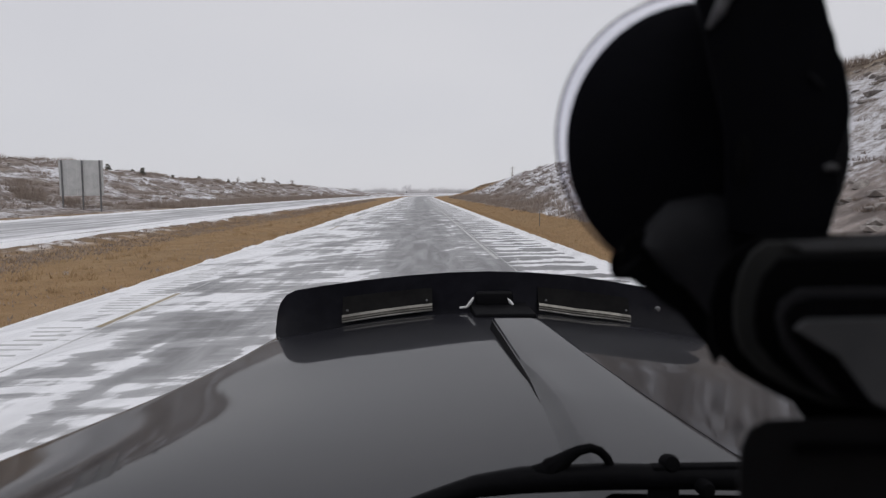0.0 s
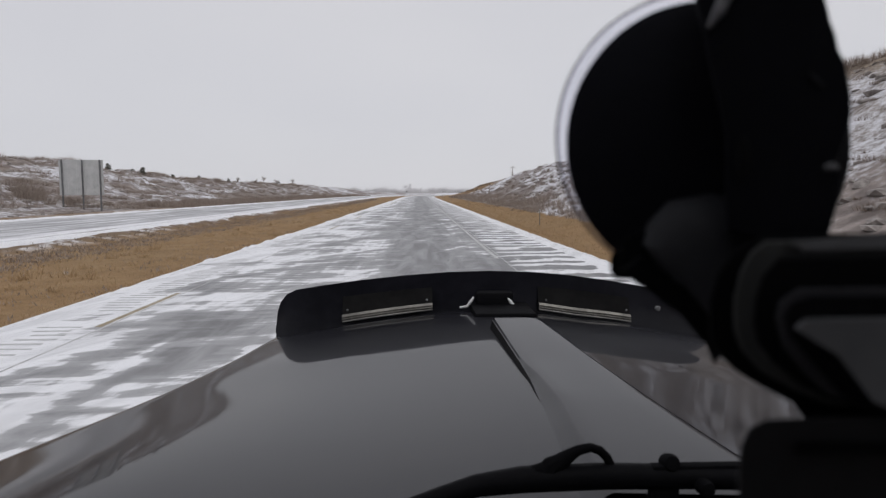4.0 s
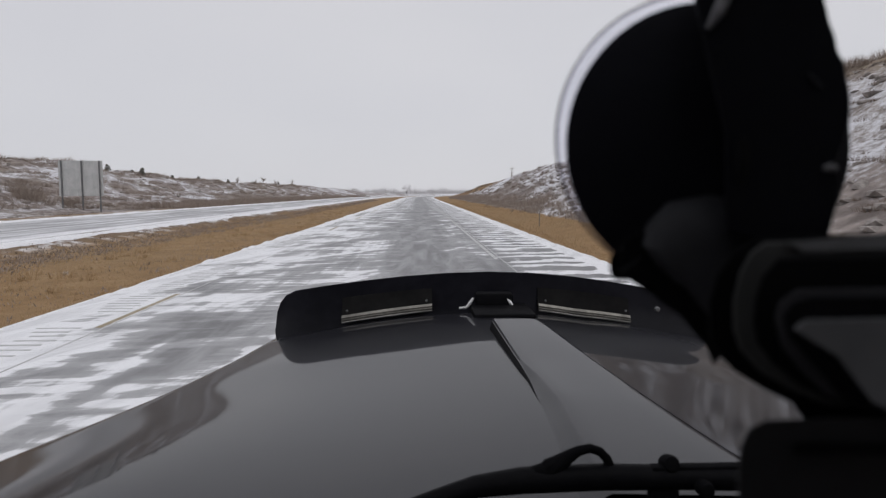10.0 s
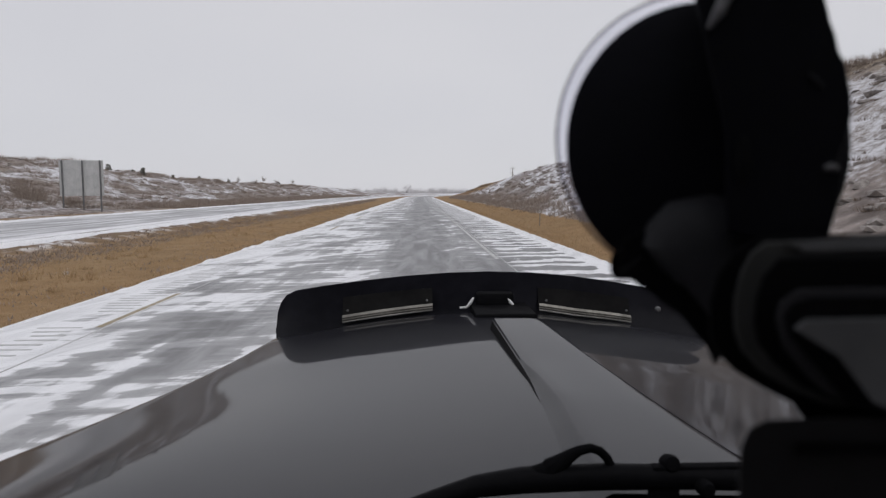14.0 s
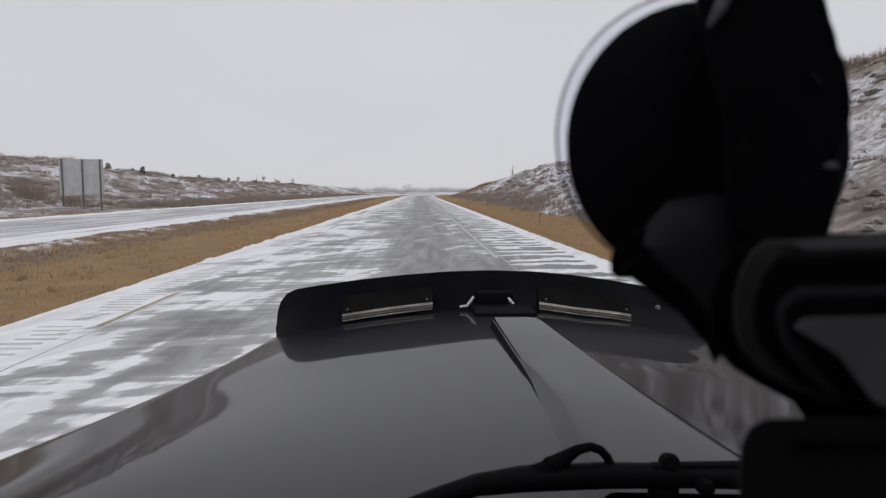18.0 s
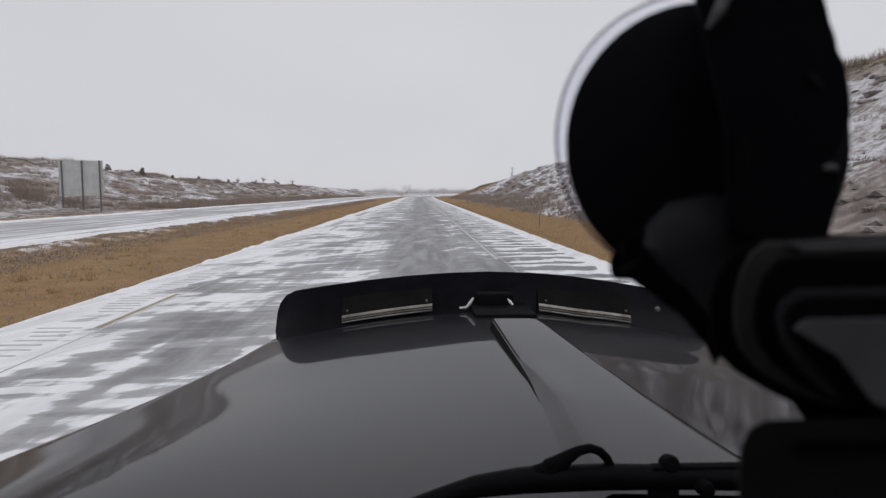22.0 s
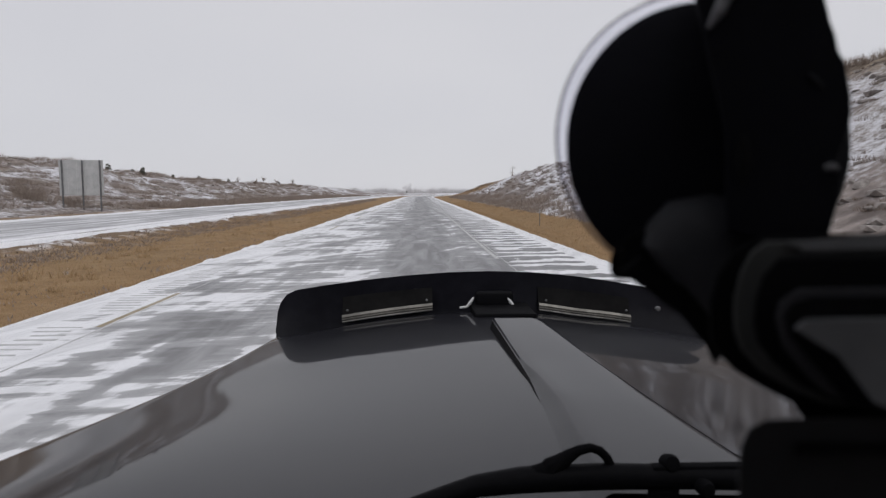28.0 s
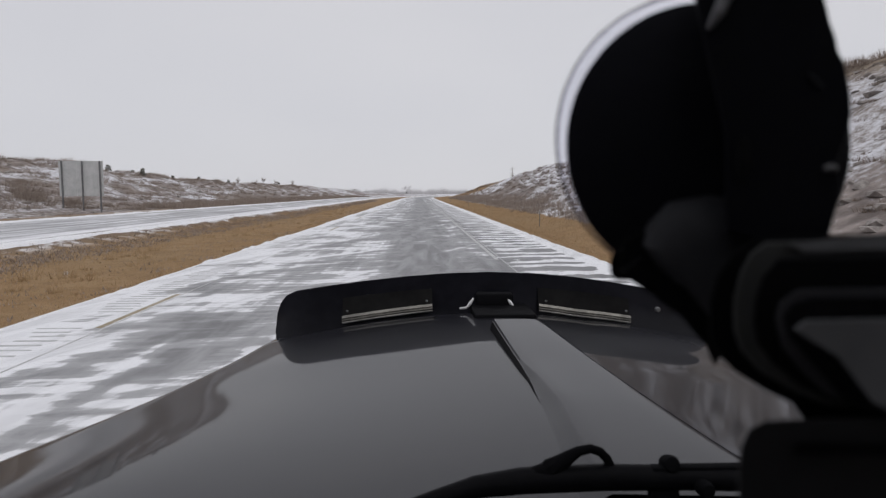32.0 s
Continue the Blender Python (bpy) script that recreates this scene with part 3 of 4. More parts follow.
def build_pickup():
    truck = thing("pickup_truck", "charcoal pickup truck with smoked bug deflector on snowy lane", "truck", pose(MID, 0, 0))
    lo = Matrix.Translation((-MID, 0, 0))

    def put(bm, *args, **kw):
        bmesh.ops.transform(bm, matrix=lo, verts=bm.verts)
        return part(*((args[0], bm) + args[1:]), **kw)
    xs_unit = [-1.0, -.99, -.98, -.965] + [-0.95 + 0.035 * k for k in range(27)]
    ys = [0.56 + 0.048 * k for k in range(32)] + [2.08, 2.12, 2.16, 2.2, 2.23, 2.26]
    rows = []
    for y in ys:
        half = hood_half(y)
        xs = sorted([MID + u * half for u in xs_unit] + [MID - u * (half + 0.11) for u in xs_unit])
        rows.append([(x, y, hood_height(x, y)) for x in xs])
    skin = loft(rows)
    rim_ = bmesh.ops.extrude_edge_only(skin, edges=[e for e in skin.edges if len(e.link_faces) == 1])
    for v in rim_["geom"]:
        if isinstance(v, bmesh.types.BMVert):
            v.co.z -= 0.035
    put(skin, "hood", M_PAINT, truck, "charcoal clear-coated bonnet dusted with road salt")
    # scoop: rises forwards out of the bonnet, with a sharp near wall and an open black mouth; behind it runs a low fold
    top_, near_, far_, seam = [], [], [], []
    for y in [0.60 + 1.15 * k / 30 for k in range(31)]:
        xl, xr = float(np.interp(y, [0.6, 0.97, 1.13, 1.75], [0.160, 0.190, 0.200, 0.200])), float(np.interp(y, [0.6, 1.75], [0.385, 0.330]))
        up = 0.010 + 0.020 * (max(0, y - 0.8) / 0.95) ** 1.6
        soft = float(np.interp(y, [0.6, 0.95, 1.25], [0.030, 0.027, 0.006]))
        base = max(hood_height(xl, y), hood_height(xr, y))
        wall = float(np.interp(y, [0.98, 1.25], [0.0, 1.0]))
        foot = hood_height(xl, y) - 0.0003
        edge = foot + (base + up - 0.006 - foot) * wall
        crest_ = base + up + 0.007 * (1 - wall)
        row = []
        for k in range(9):                            # an S-shaped flank
            g = k / 8
            row.append((xl + 0.004 + soft * g, y, edge + (crest_ - edge) * g * g * (3 - 2 * g)))
        row += [(xl + 0.004 + soft + (xr - xl - soft) * g, y, crest_ + (base + up - crest_) * g) for g in (0.15, 0.4, 0.7, 0.93)]
        seam.append((xr + 0.0005, y, base + up - 0.001))
        top_.append(row + [(xr, y, base + up - 0.0006)])
        if y > 0.97:
            near_.append([(xl - 0.003, y, hood_height(xl, y) - 0.004), (xl + 0.004, y, edge)])
        far_.append([(xr, y, base + up - 0.0006), (xr + 0.003, y, hood_height(xr, y) - 0.004)])
    put(loft(top_), "scoop_top", M_PAINT, truck, "charcoal bonnet scoop")
    # the near wall is painted metal; its weak reflection is put in as black
    put(loft(near_), "scoop_wall", M_BLACK, truck)
    put(loft(far_), "scoop_wall", M_BLACK, truck)
    put(tube(seam, 0.0011, 6), "panel_gap", M_BLACK, truck)
    put(box((0.122, 0.04, 0.036), (0.265, 1.728, 1.676), 0.006), "scoop_mouth", M_BLACK, truck, "black scoop mouth")
    # smoked deflector along the front edge: arched top, rounded ends
    span = [(-0.505, 1.548, 1.592), (-0.500, 1.535, 1.632), (-0.488, 1.533, 1.664), (-0.468, 1.533, 1.690), (-0.435, 1.535, 1.706), (-0.35, 1.545, 1.719),
            (-0.2, 1.562, 1.738), (-0.05, 1.573, 1.753), (0.1, 1.58, 1.763), (0.25, 1.582, 1.767), (0.4, 1.58, 1.762), (0.55, 1.573, 1.749),
            (0.7, 1.562, 1.728), (0.86, 1.545, 1.700), (0.96, 1.535, 1.680), (1.0, 1.533, 1.664), (1.024, 1.533, 1.645), (1.040, 1.535, 1.610), (1.047, 1.548, 1.580)]
    prows = []
    for k in range(6):
        f = k / 5
        prows.append([(x, 2.20 + 0.035 * (1 - ((x - MID) / 0.76) ** 2) + 0.05 * f - 0.03 * f * f, lo_ - 0.012 + (hi - lo_ + 0.012) * f) for x, lo_, hi in span])
    shield = put(loft(prows, thick=0.005), "bug_deflector", M_SMOKE, truck, "smoked black acrylic bug deflector")
    for x0, x1 in ((-0.272, 0.045), (0.425, 0.752)):
        q = [[], [], [], []]
        for k in range(9):
            x = x0 + (x1 - x0) * k / 8
            top = float(np.interp(x, [p[0] for p in span], [p[2] for p in span]))
            base = hood_height(x, 2.19)
            y = 2.193 + 0.035 * (1 - ((x - MID) / 0.76) ** 2)
            for r_, (dy, z) in zip(q, ((0, base + 0.022), (0.006, base + 0.045), (0.013, top - 0.07), (0.016, top - 0.05))):
                r_.append((x, y + dy, z))
        put(loft(q, thick=-0.004), "deflector_window", M_BROWN_PANE, truck, "brownish see-through panel")
        win2 = []
        for dz, dy in ((0.002, -0.012), (0.010, -0.017), (0.014, -0.012), (0.018, -0.016), (0.026, -0.010)):
            win2.append([(x0 + (x1 - x0) * k / 8, 2.19 + 0.035 * (1 - ((x0 + (x1 - x0) * k / 8 - MID) / 0.76) ** 2) + dy,
                          hood_height(x0 + (x1 - x0) * k / 8, 2.17) + 0.006 + dz) for k in range(9)])
        put(loft(win2, thick=-0.003), "chrome_strip", M_STRIP, truck, "dusty chrome strip")
        put(tube([(x, y - 0.003, z) for x, y, z in win2[0]], 0.0026, 6), "strip_lip", M_LIP_METAL, truck, "bright rolled edge of the strip")
        for x in (x0 + 0.02, x1 - 0.02):
            put(lathe([(0, 0.003), (0.003, 0.002), (0.004, 0), (0.004, -0.004)], 12, Matrix.Translation((x, 2.188, hood_height(x, 2.19) + 0.052)) @ pose(0, 0, 0, 90)),
                "screw", M_STEEL, truck)
    put(lathe([(0, 0.006), (0.007, 0.005), (0.010, 0), (0.010, -0.006)], 14, Matrix.Translation((0.838, 2.17, 1.640)) @ pose(0, 0, 0, 90)), "screw", M_STEEL, truck)
    # the badge block and its two bright brackets behind the shield
    put(box((0.13, 0.05, 0.085), (0.258, 2.165, 1.664), 0.012), "badge_block", M_BLACK, truck, "black badge block")
    put(box((0.20, 0.20, 0.030), (0.275, 2.08, 1.650), 0.010), "badge_foot", M_BLACK, truck)
    for sx in (-1, 1):
        x = 0.243 + sx * 0.070
        put(tube([(x + sx * 0.035, 2.145, 1.654), (x + sx * 0.012, 2.14, 1.657), (x, 2.14, 1.672), (x - sx * 0.012, 2.145, 1.689)], [0.004, 0.005, 0.006, 0.004], 8),
            "bracket", M_BRACKET, truck, "bare metal bracket")
    # front, flanks and cab, closed round the camera
    for sx in (-1, 1):
        prof = [(0.80, 1.50), (0.90, 1.43), (0.955, 1.30), (0.975, 1.05), (0.965, 0.75), (0.94, 0.6)]
        rows = []
        for y in (0.5, 0.8, 1.2, 1.6, 2.0, 2.18, 2.26):
            kf = 1 - 0.06 * max(0, (y - 1.6) / 0.66) ** 2
            edge = float(np.interp(y, [0.55, 0.93, 1.4, 2.2, 2.27], [0.95, 0.88, 0.80, 0.75, 0.73]))
            zb = hood_height(MID - edge * 0.999, min(y, 2.2)) - 0.02
            rows.append([(MID + sx * (edge - 0.004), y, zb)] + [(MID + sx * max(px * kf, edge + 0.004 * k), y, min(pz, zb - 0.02 * (k + 1))) for k, (px, pz) in enumerate(prof)])
        put(loft(rows, thick=-0.012), "fender", M_PAINT, truck)
        put(box((0.26, 0.06, 0.22), (MID + sx * 0.74, 2.27, 1.25), 0.03), "headlight", M_LAMP, truck, "clear headlight lens")
        for z0, z1, y0, y1, nm, mt in ((0.62, 1.62, -0.75, 0.48, "front_door", M_PAINT), (0.62, 1.62, -1.72, -0.77, "rear_door", M_PAINT)):
            put(box((0.10, y1 - y0, z1 - z0), (MID + sx * 0.93, (y0 + y1) / 2, (z0 + z1) / 2), 0.03), nm, mt, truck)
        put(tube([(MID + sx * 0.86, 0.55, 1.66), (MID + sx * 0.80, 0.2, 2.07), (MID + sx * 0.74, -0.12, 2.38)], [0.045, 0.04, 0.04], 10), "windscreen_pillar", M_PAINT, truck)
        put(box((0.06, 0.09, 0.80), (MID + sx * 0.80, -0.78, 2.0), 0.02), "door_pillar", M_BLACK, truck)
        put(box((0.06, 0.09, 0.80), (MID + sx * 0.78, -1.70, 2.0), 0.02), "rear_pillar", M_PAINT, truck)
        for y in (1.35, -2.35):
            wheel = put(lathe([(0.24, -0.13), (0.36, -0.135), (0.405, -0.10), (0.41, 0), (0.405, 0.10), (0.36, 0.135), (0.24, 0.13)], 40,
                              Matrix.Translation((MID + sx * 0.83, y, 0.41)) @ pose(0, 0, 0, 0, 90)), "tyre", M_RUBBER, truck, "black snow-dusted tyre")
            put(lathe([(0, 0.07), (0.05, 0.07), (0.08, 0.05), (0.20, 0.06), (0.245, 0.12), (0.245, -0.12)], 32,
                      Matrix.Translation((MID + sx * 0.83, y, 0.41)) @ pose(0, 0, 0, 0, 90 * sx)), "rim", M_STEEL, truck)
    put(box((1.50, 0.10, 0.38), (MID, 2.25, 1.32), 0.03), "grille", M_BLACK, truck, "black front grille")
    put(box((1.92, 0.26, 0.26), (MID, 2.35, 0.86), 0.06), "bumper", M_STEEL, truck)
    put(box((1.60, 2.22, 0.07), (MID, -1.19, 2.42), 0.035), "roof", M_PAINT, truck)
    put(box((1.60, 1.72, 0.03), (MID, -1.05, 2.355), 0.01), "headliner", M_CLOTH, truck)
    put(box((1.78, 0.08, 1.05), (MID, -1.78, 1.15), 0.02), "cab_back", M_PAINT, truck)
    put(box((1.56, 0.03, 0.68), (MID, -1.78, 2.03), 0.01), "rear_window", M_DARK_GLASS, truck)
    put(box((1.76, 2.30, 0.08), (MID, -0.65, 0.62), 0.02), "cab_floor", M_CLOTH, truck)
    put(loft([[(MID + u * 0.86, y, z) for u in (-1, -.6, -.2, .2, .6, 1)] for y, z in ((0.46, 1.63), (0.36, 1.655), (0.22, 1.60), (0.14, 1.45), (0.16, 1.15), (0.22, 0.9))], thick=-0.02),
        "dashboard", M_BLACK, truck, "black dashboard")
    put(box((1.80, 0.14, 0.05), (MID, 0.50, 1.665), 0.02), "cowl", M_BLACK, truck, "black plastic cowl")
    glass = put(loft([[(MID + u * (0.84 - 0.10 * k / 6), 0.57 - 0.67 * k / 6, 1.700 + 0.69 * k / 6) for u in (-1, -.6, -.2, .2, .6, 1)] for k in range(7)]),
                "windscreen", M_GLASS, truck, "clear laminated windscreen")
    glass.visible_shadow = False
    for place_, r_ in (((-0.1434, 0.2605, 2.0174), 0.0010), ((-0.1512, 0.2547, 2.0234), 0.0007)):    # half-melted flakes on the glass
        flake = put(lathe([(0, 0.0004), (r_ * 0.6, 0.0003), (r_, 0)], 12, Matrix.Translation(place_) @ pose(0, 0, 0, 46)), "snow_flake", M_FLAKE, truck, "half-melted snow flake")
        flake.visible_shadow = False
    put(box((1.86, 2.0, 0.08), (MID, -2.85, 0.80), 0.02), "bed_floor", M_BLACK, truck)
    for sx in (-1, 1):
        put(box((0.09, 2.05, 0.62), (MID + sx * 0.92, -2.85, 1.10), 0.03), "bed_side", M_PAINT, truck)
    put(box((1.86, 0.07, 0.60), (MID, -3.88, 1.10), 0.03), "tailgate", M_PAINT, truck)
    put(box((1.2, 4.9, 0.16), (MID, -0.6, 0.52), 0.04), "chassis", M_BLACK, truck)
    # parked wiper with its washer hose
    wiper = put(tube([(-0.02, 0.590, 1.742), (0.02, 0.595, 1.752), (0.055, 0.595, 1.763), (0.10, 0.594, 1.769), (0.18, 0.592, 1.772), (0.26, 0.588, 1.772), (0.36, 0.580, 1.770)],
                      [0.008, 0.010, 0.011, 0.013, 0.013, 0.012, 0.010], 12), "wiper_arm", M_BLACK, truck, "black wiper arm")
    put(tube([(0.085, 0.594, 1.767), (0.1031, 0.594, 1.771), (0.1225, 0.594, 1.7764), (0.1363, 0.594, 1.7853), (0.1463, 0.594, 1.7928), (0.1551, 0.594, 1.7980), (0.1667, 0.594, 1.8005),
              (0.1763, 0.594, 1.7972), (0.1832, 0.594, 1.7900), (0.188, 0.594, 1.7799), (0.1898, 0.594, 1.7718)], [0.006, 0.009, 0.010, 0.009, 0.0065, 0.005, 0.0045, 0.0045, 0.0045, 0.0045, 0.005], 12),
        "washer_hose", M_RUBBER, truck, "bent black washer hose")
    put(tube([(0.118, 0.594, 1.774), (0.128, 0.594, 1.781), (0.138, 0.594, 1.788)], [0.007, 0.0105, 0.007], 8), "hose_clip", M_RUBBER, truck)
    put(box((0.10, 0.012, 0.006), (0.275, 0.588, 1.782), 0.002), "wiper_blade", M_RUBBER, truck)
    put(lathe([(0, 0.008), (0.007, 0.007), (0.009, 0.002), (0.009, -0.008)], 14, Matrix.Translation((0.244, 0.588, 1.786)) @ pose(0, 0, 0, 70)), "bolt", M_RUBBER, truck)
    put(lathe([(0, 0.012), (0.006, 0.011), (0.008, 0.004), (0.008, -0.004)], 14, Matrix.Translation((0.271, 0.572, 1.769)) @ pose(0, 0, 0, 80)), "bolt", M_RUBBER, truck)
    put(box((0.030, 0.012, 0.05), (0.238, 0.588, 1.745), 0.004), "pivot", M_BLACK, truck)
    return truck


pickup = build_pickup()


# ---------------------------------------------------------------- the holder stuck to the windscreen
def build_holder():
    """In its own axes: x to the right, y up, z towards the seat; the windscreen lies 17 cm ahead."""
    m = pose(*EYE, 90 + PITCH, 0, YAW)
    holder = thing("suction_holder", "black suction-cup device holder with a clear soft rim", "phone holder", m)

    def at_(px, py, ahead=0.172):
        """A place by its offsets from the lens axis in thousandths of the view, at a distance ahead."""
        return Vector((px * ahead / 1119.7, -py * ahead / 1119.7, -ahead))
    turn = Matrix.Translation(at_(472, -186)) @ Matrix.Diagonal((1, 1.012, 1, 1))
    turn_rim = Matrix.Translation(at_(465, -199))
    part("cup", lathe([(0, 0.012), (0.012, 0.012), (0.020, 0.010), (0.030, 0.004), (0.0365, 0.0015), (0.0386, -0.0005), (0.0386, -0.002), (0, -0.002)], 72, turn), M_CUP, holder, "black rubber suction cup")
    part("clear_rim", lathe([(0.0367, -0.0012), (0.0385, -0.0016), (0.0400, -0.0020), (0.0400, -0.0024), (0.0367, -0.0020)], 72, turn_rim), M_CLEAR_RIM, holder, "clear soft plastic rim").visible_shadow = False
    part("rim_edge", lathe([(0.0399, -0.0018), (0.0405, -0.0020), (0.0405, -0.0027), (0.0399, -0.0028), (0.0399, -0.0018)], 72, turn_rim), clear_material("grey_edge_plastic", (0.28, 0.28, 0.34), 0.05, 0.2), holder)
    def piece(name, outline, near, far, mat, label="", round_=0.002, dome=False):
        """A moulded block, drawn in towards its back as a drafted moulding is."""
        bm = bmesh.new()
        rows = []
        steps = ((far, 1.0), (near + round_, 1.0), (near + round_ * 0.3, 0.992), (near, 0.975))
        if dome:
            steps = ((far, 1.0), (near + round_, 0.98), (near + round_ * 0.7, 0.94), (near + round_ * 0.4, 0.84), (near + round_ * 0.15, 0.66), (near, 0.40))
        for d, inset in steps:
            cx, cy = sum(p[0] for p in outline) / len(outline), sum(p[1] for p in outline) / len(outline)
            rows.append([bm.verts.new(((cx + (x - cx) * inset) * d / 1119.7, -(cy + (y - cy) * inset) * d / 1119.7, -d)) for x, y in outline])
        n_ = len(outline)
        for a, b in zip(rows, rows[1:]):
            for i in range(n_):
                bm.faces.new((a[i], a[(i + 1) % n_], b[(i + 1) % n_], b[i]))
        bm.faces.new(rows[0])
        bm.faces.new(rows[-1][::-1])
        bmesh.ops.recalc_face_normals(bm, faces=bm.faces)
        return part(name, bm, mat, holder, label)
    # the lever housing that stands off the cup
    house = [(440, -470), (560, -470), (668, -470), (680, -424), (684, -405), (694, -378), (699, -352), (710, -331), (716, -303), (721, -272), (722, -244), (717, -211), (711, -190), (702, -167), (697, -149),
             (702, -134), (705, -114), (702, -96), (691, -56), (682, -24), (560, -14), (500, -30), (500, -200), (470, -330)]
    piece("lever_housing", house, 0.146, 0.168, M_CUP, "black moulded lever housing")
    # the highlight along the lever is put in as a pale grey streak
    part("lever", tube([at_(514, -480, .144), at_(488, -420, .144), at_(470, -392, .146)], [0.0016, 0.0014, 0.0006], 8), M_PALE_GREY, holder, "grey lever edge with its highlight put into the colour")
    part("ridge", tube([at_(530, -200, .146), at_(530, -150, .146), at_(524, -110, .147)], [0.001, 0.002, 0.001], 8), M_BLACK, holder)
    # a faint, slightly lighter spot on the housing
    part("faint_spot", tube([at_(648, -312, .1455), at_(660, -300, .1455), at_(672, -286, .1455)], [0.0003, 0.0005, 0.0003], 8), M_STEM, holder)
    part("latch_edge", tube([at_(676, -144, .1455), at_(688, -146, .1455), at_(696, -144, .1457)], [0.0006, 0.0009, 0.0007], 8), M_PALE_GREY, holder, "pale grey latch edge")
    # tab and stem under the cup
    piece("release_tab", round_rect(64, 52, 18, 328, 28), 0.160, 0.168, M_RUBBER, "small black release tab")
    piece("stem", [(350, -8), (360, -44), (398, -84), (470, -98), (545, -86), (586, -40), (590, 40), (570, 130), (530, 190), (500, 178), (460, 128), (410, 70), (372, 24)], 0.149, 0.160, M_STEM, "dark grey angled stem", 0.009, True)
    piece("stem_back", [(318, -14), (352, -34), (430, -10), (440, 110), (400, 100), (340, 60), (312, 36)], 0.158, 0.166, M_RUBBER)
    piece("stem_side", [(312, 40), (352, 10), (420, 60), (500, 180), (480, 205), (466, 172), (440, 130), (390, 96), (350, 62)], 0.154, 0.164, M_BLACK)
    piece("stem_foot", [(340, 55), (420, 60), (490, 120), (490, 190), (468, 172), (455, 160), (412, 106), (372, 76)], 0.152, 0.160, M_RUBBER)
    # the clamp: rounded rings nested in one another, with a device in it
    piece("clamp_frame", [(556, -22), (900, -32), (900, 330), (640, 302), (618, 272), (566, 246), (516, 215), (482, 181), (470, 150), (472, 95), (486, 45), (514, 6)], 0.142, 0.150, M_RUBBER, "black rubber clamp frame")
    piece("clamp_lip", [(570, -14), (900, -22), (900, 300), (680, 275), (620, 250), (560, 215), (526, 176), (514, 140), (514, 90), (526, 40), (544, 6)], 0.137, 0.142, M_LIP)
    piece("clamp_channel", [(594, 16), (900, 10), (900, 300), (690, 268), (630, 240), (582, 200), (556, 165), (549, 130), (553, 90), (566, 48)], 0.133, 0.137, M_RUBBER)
    # pale strip added for the light edge along the clamp's top
    piece("clamp_top_highlight", [(610, -12), (760, -26), (900, -40), (900, -6), (640, 4)], 0.1355, 0.137, M_FACE, "", 0.0008)
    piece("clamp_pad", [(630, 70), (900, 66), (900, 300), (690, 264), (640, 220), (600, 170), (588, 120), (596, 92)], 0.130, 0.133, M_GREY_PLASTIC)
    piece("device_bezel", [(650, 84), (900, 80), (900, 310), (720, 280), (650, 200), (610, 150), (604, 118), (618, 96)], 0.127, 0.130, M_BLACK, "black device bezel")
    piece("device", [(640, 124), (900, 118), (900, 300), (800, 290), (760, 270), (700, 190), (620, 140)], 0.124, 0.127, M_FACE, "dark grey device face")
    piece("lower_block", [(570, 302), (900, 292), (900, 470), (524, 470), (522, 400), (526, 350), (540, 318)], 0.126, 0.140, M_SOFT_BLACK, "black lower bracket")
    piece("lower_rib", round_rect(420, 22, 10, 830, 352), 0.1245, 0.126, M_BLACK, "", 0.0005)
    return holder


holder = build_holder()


# ---------------------------------------------------------------- roadside things
def place(s, d, lift=0.0, turn=0.0):
    x, y = on_road(s, d)
    return pose(x, y, height(x, y) + lift, 0, 0, heading(s) + turn)


def build_big_sign():
    """A wide sign for the other carriageway, seen from its back, on three posts."""
    sign = thing("road_sign", "large bare aluminium road sign seen from behind on steel posts", "road sign", place(76, -39.5, 0, 4))
    w, z0, z1 = 4.95, 1.63, 5.75
    for k in range(5):
        x = -w / 2 + w * (k + 0.5) / 5
        part("panel", box((w / 5 - 0.012, 0.03, z1 - z0), (x, -0.02, (z0 + z1) / 2), 0.005, segs=1), M_ALU_SHEET, sign)
    for z in (z0 + 0.35, (z0 + z1) / 2, z1 - 0.35):
        part("stiffener", box((w, 0.012, 0.05), (0, -0.04, z), 0.003, segs=1), M_ALU_SHEET, sign)
    for x in (-2.1, 0.15, 2.12):
        post = part("post", box((0.15, 0.012, 6.35), (x, -0.10, 2.57), 0.002, segs=1), M_STEEL, sign, "dark steel beam post")
        for dy in (-0.09, 0.09):
            part("flange", box((0.16, 0.012, 6.35), (x, -0.12 + dy * 0.5, 2.57), 0.002, segs=1), M_STEEL, post)
        part("web", box((0.016, 0.09, 6.35), (x, -0.12, 2.57), 0.002, segs=1), M_STEEL, post)
    return sign


def build_power_pole(m, tall=11.5, arms=1):
    pole = thing("power_pole", "weathered timber power pole with crossarm above the grass", "power pole", m, "power poles by the road")
    part("post", tube([(0, 0, -0.6), (0, 0, tall * 0.5), (0, 0, tall)], [0.17, 0.14, 0.10], 10), M_POLE, pole)
    for k in range(arms):
        z = tall - 0.9 - 1.5 * k
        part("crossarm", box((2.5, 0.10, 0.13), (0, 0.12, z), 0.01, segs=1), M_POLE, pole)
        for sx in (-1, 1):
            part("brace", tube([(sx * 0.75, 0.10, z - 0.05), (0, 0.10, z - 0.75)], 0.02, 6), M_STEEL, pole)
        for x in (-1.1, 0, 1.1):
            part("insulator", lathe([(0, 0.24), (0.03, 0.23), (0.06, 0.17), (0.035, 0.14), (0.06, 0.09), (0.03, 0.06), (0.02, 0)], 12, pose(x, 0.12, z + 0.06)), M_BLACK, pole)
    return pole


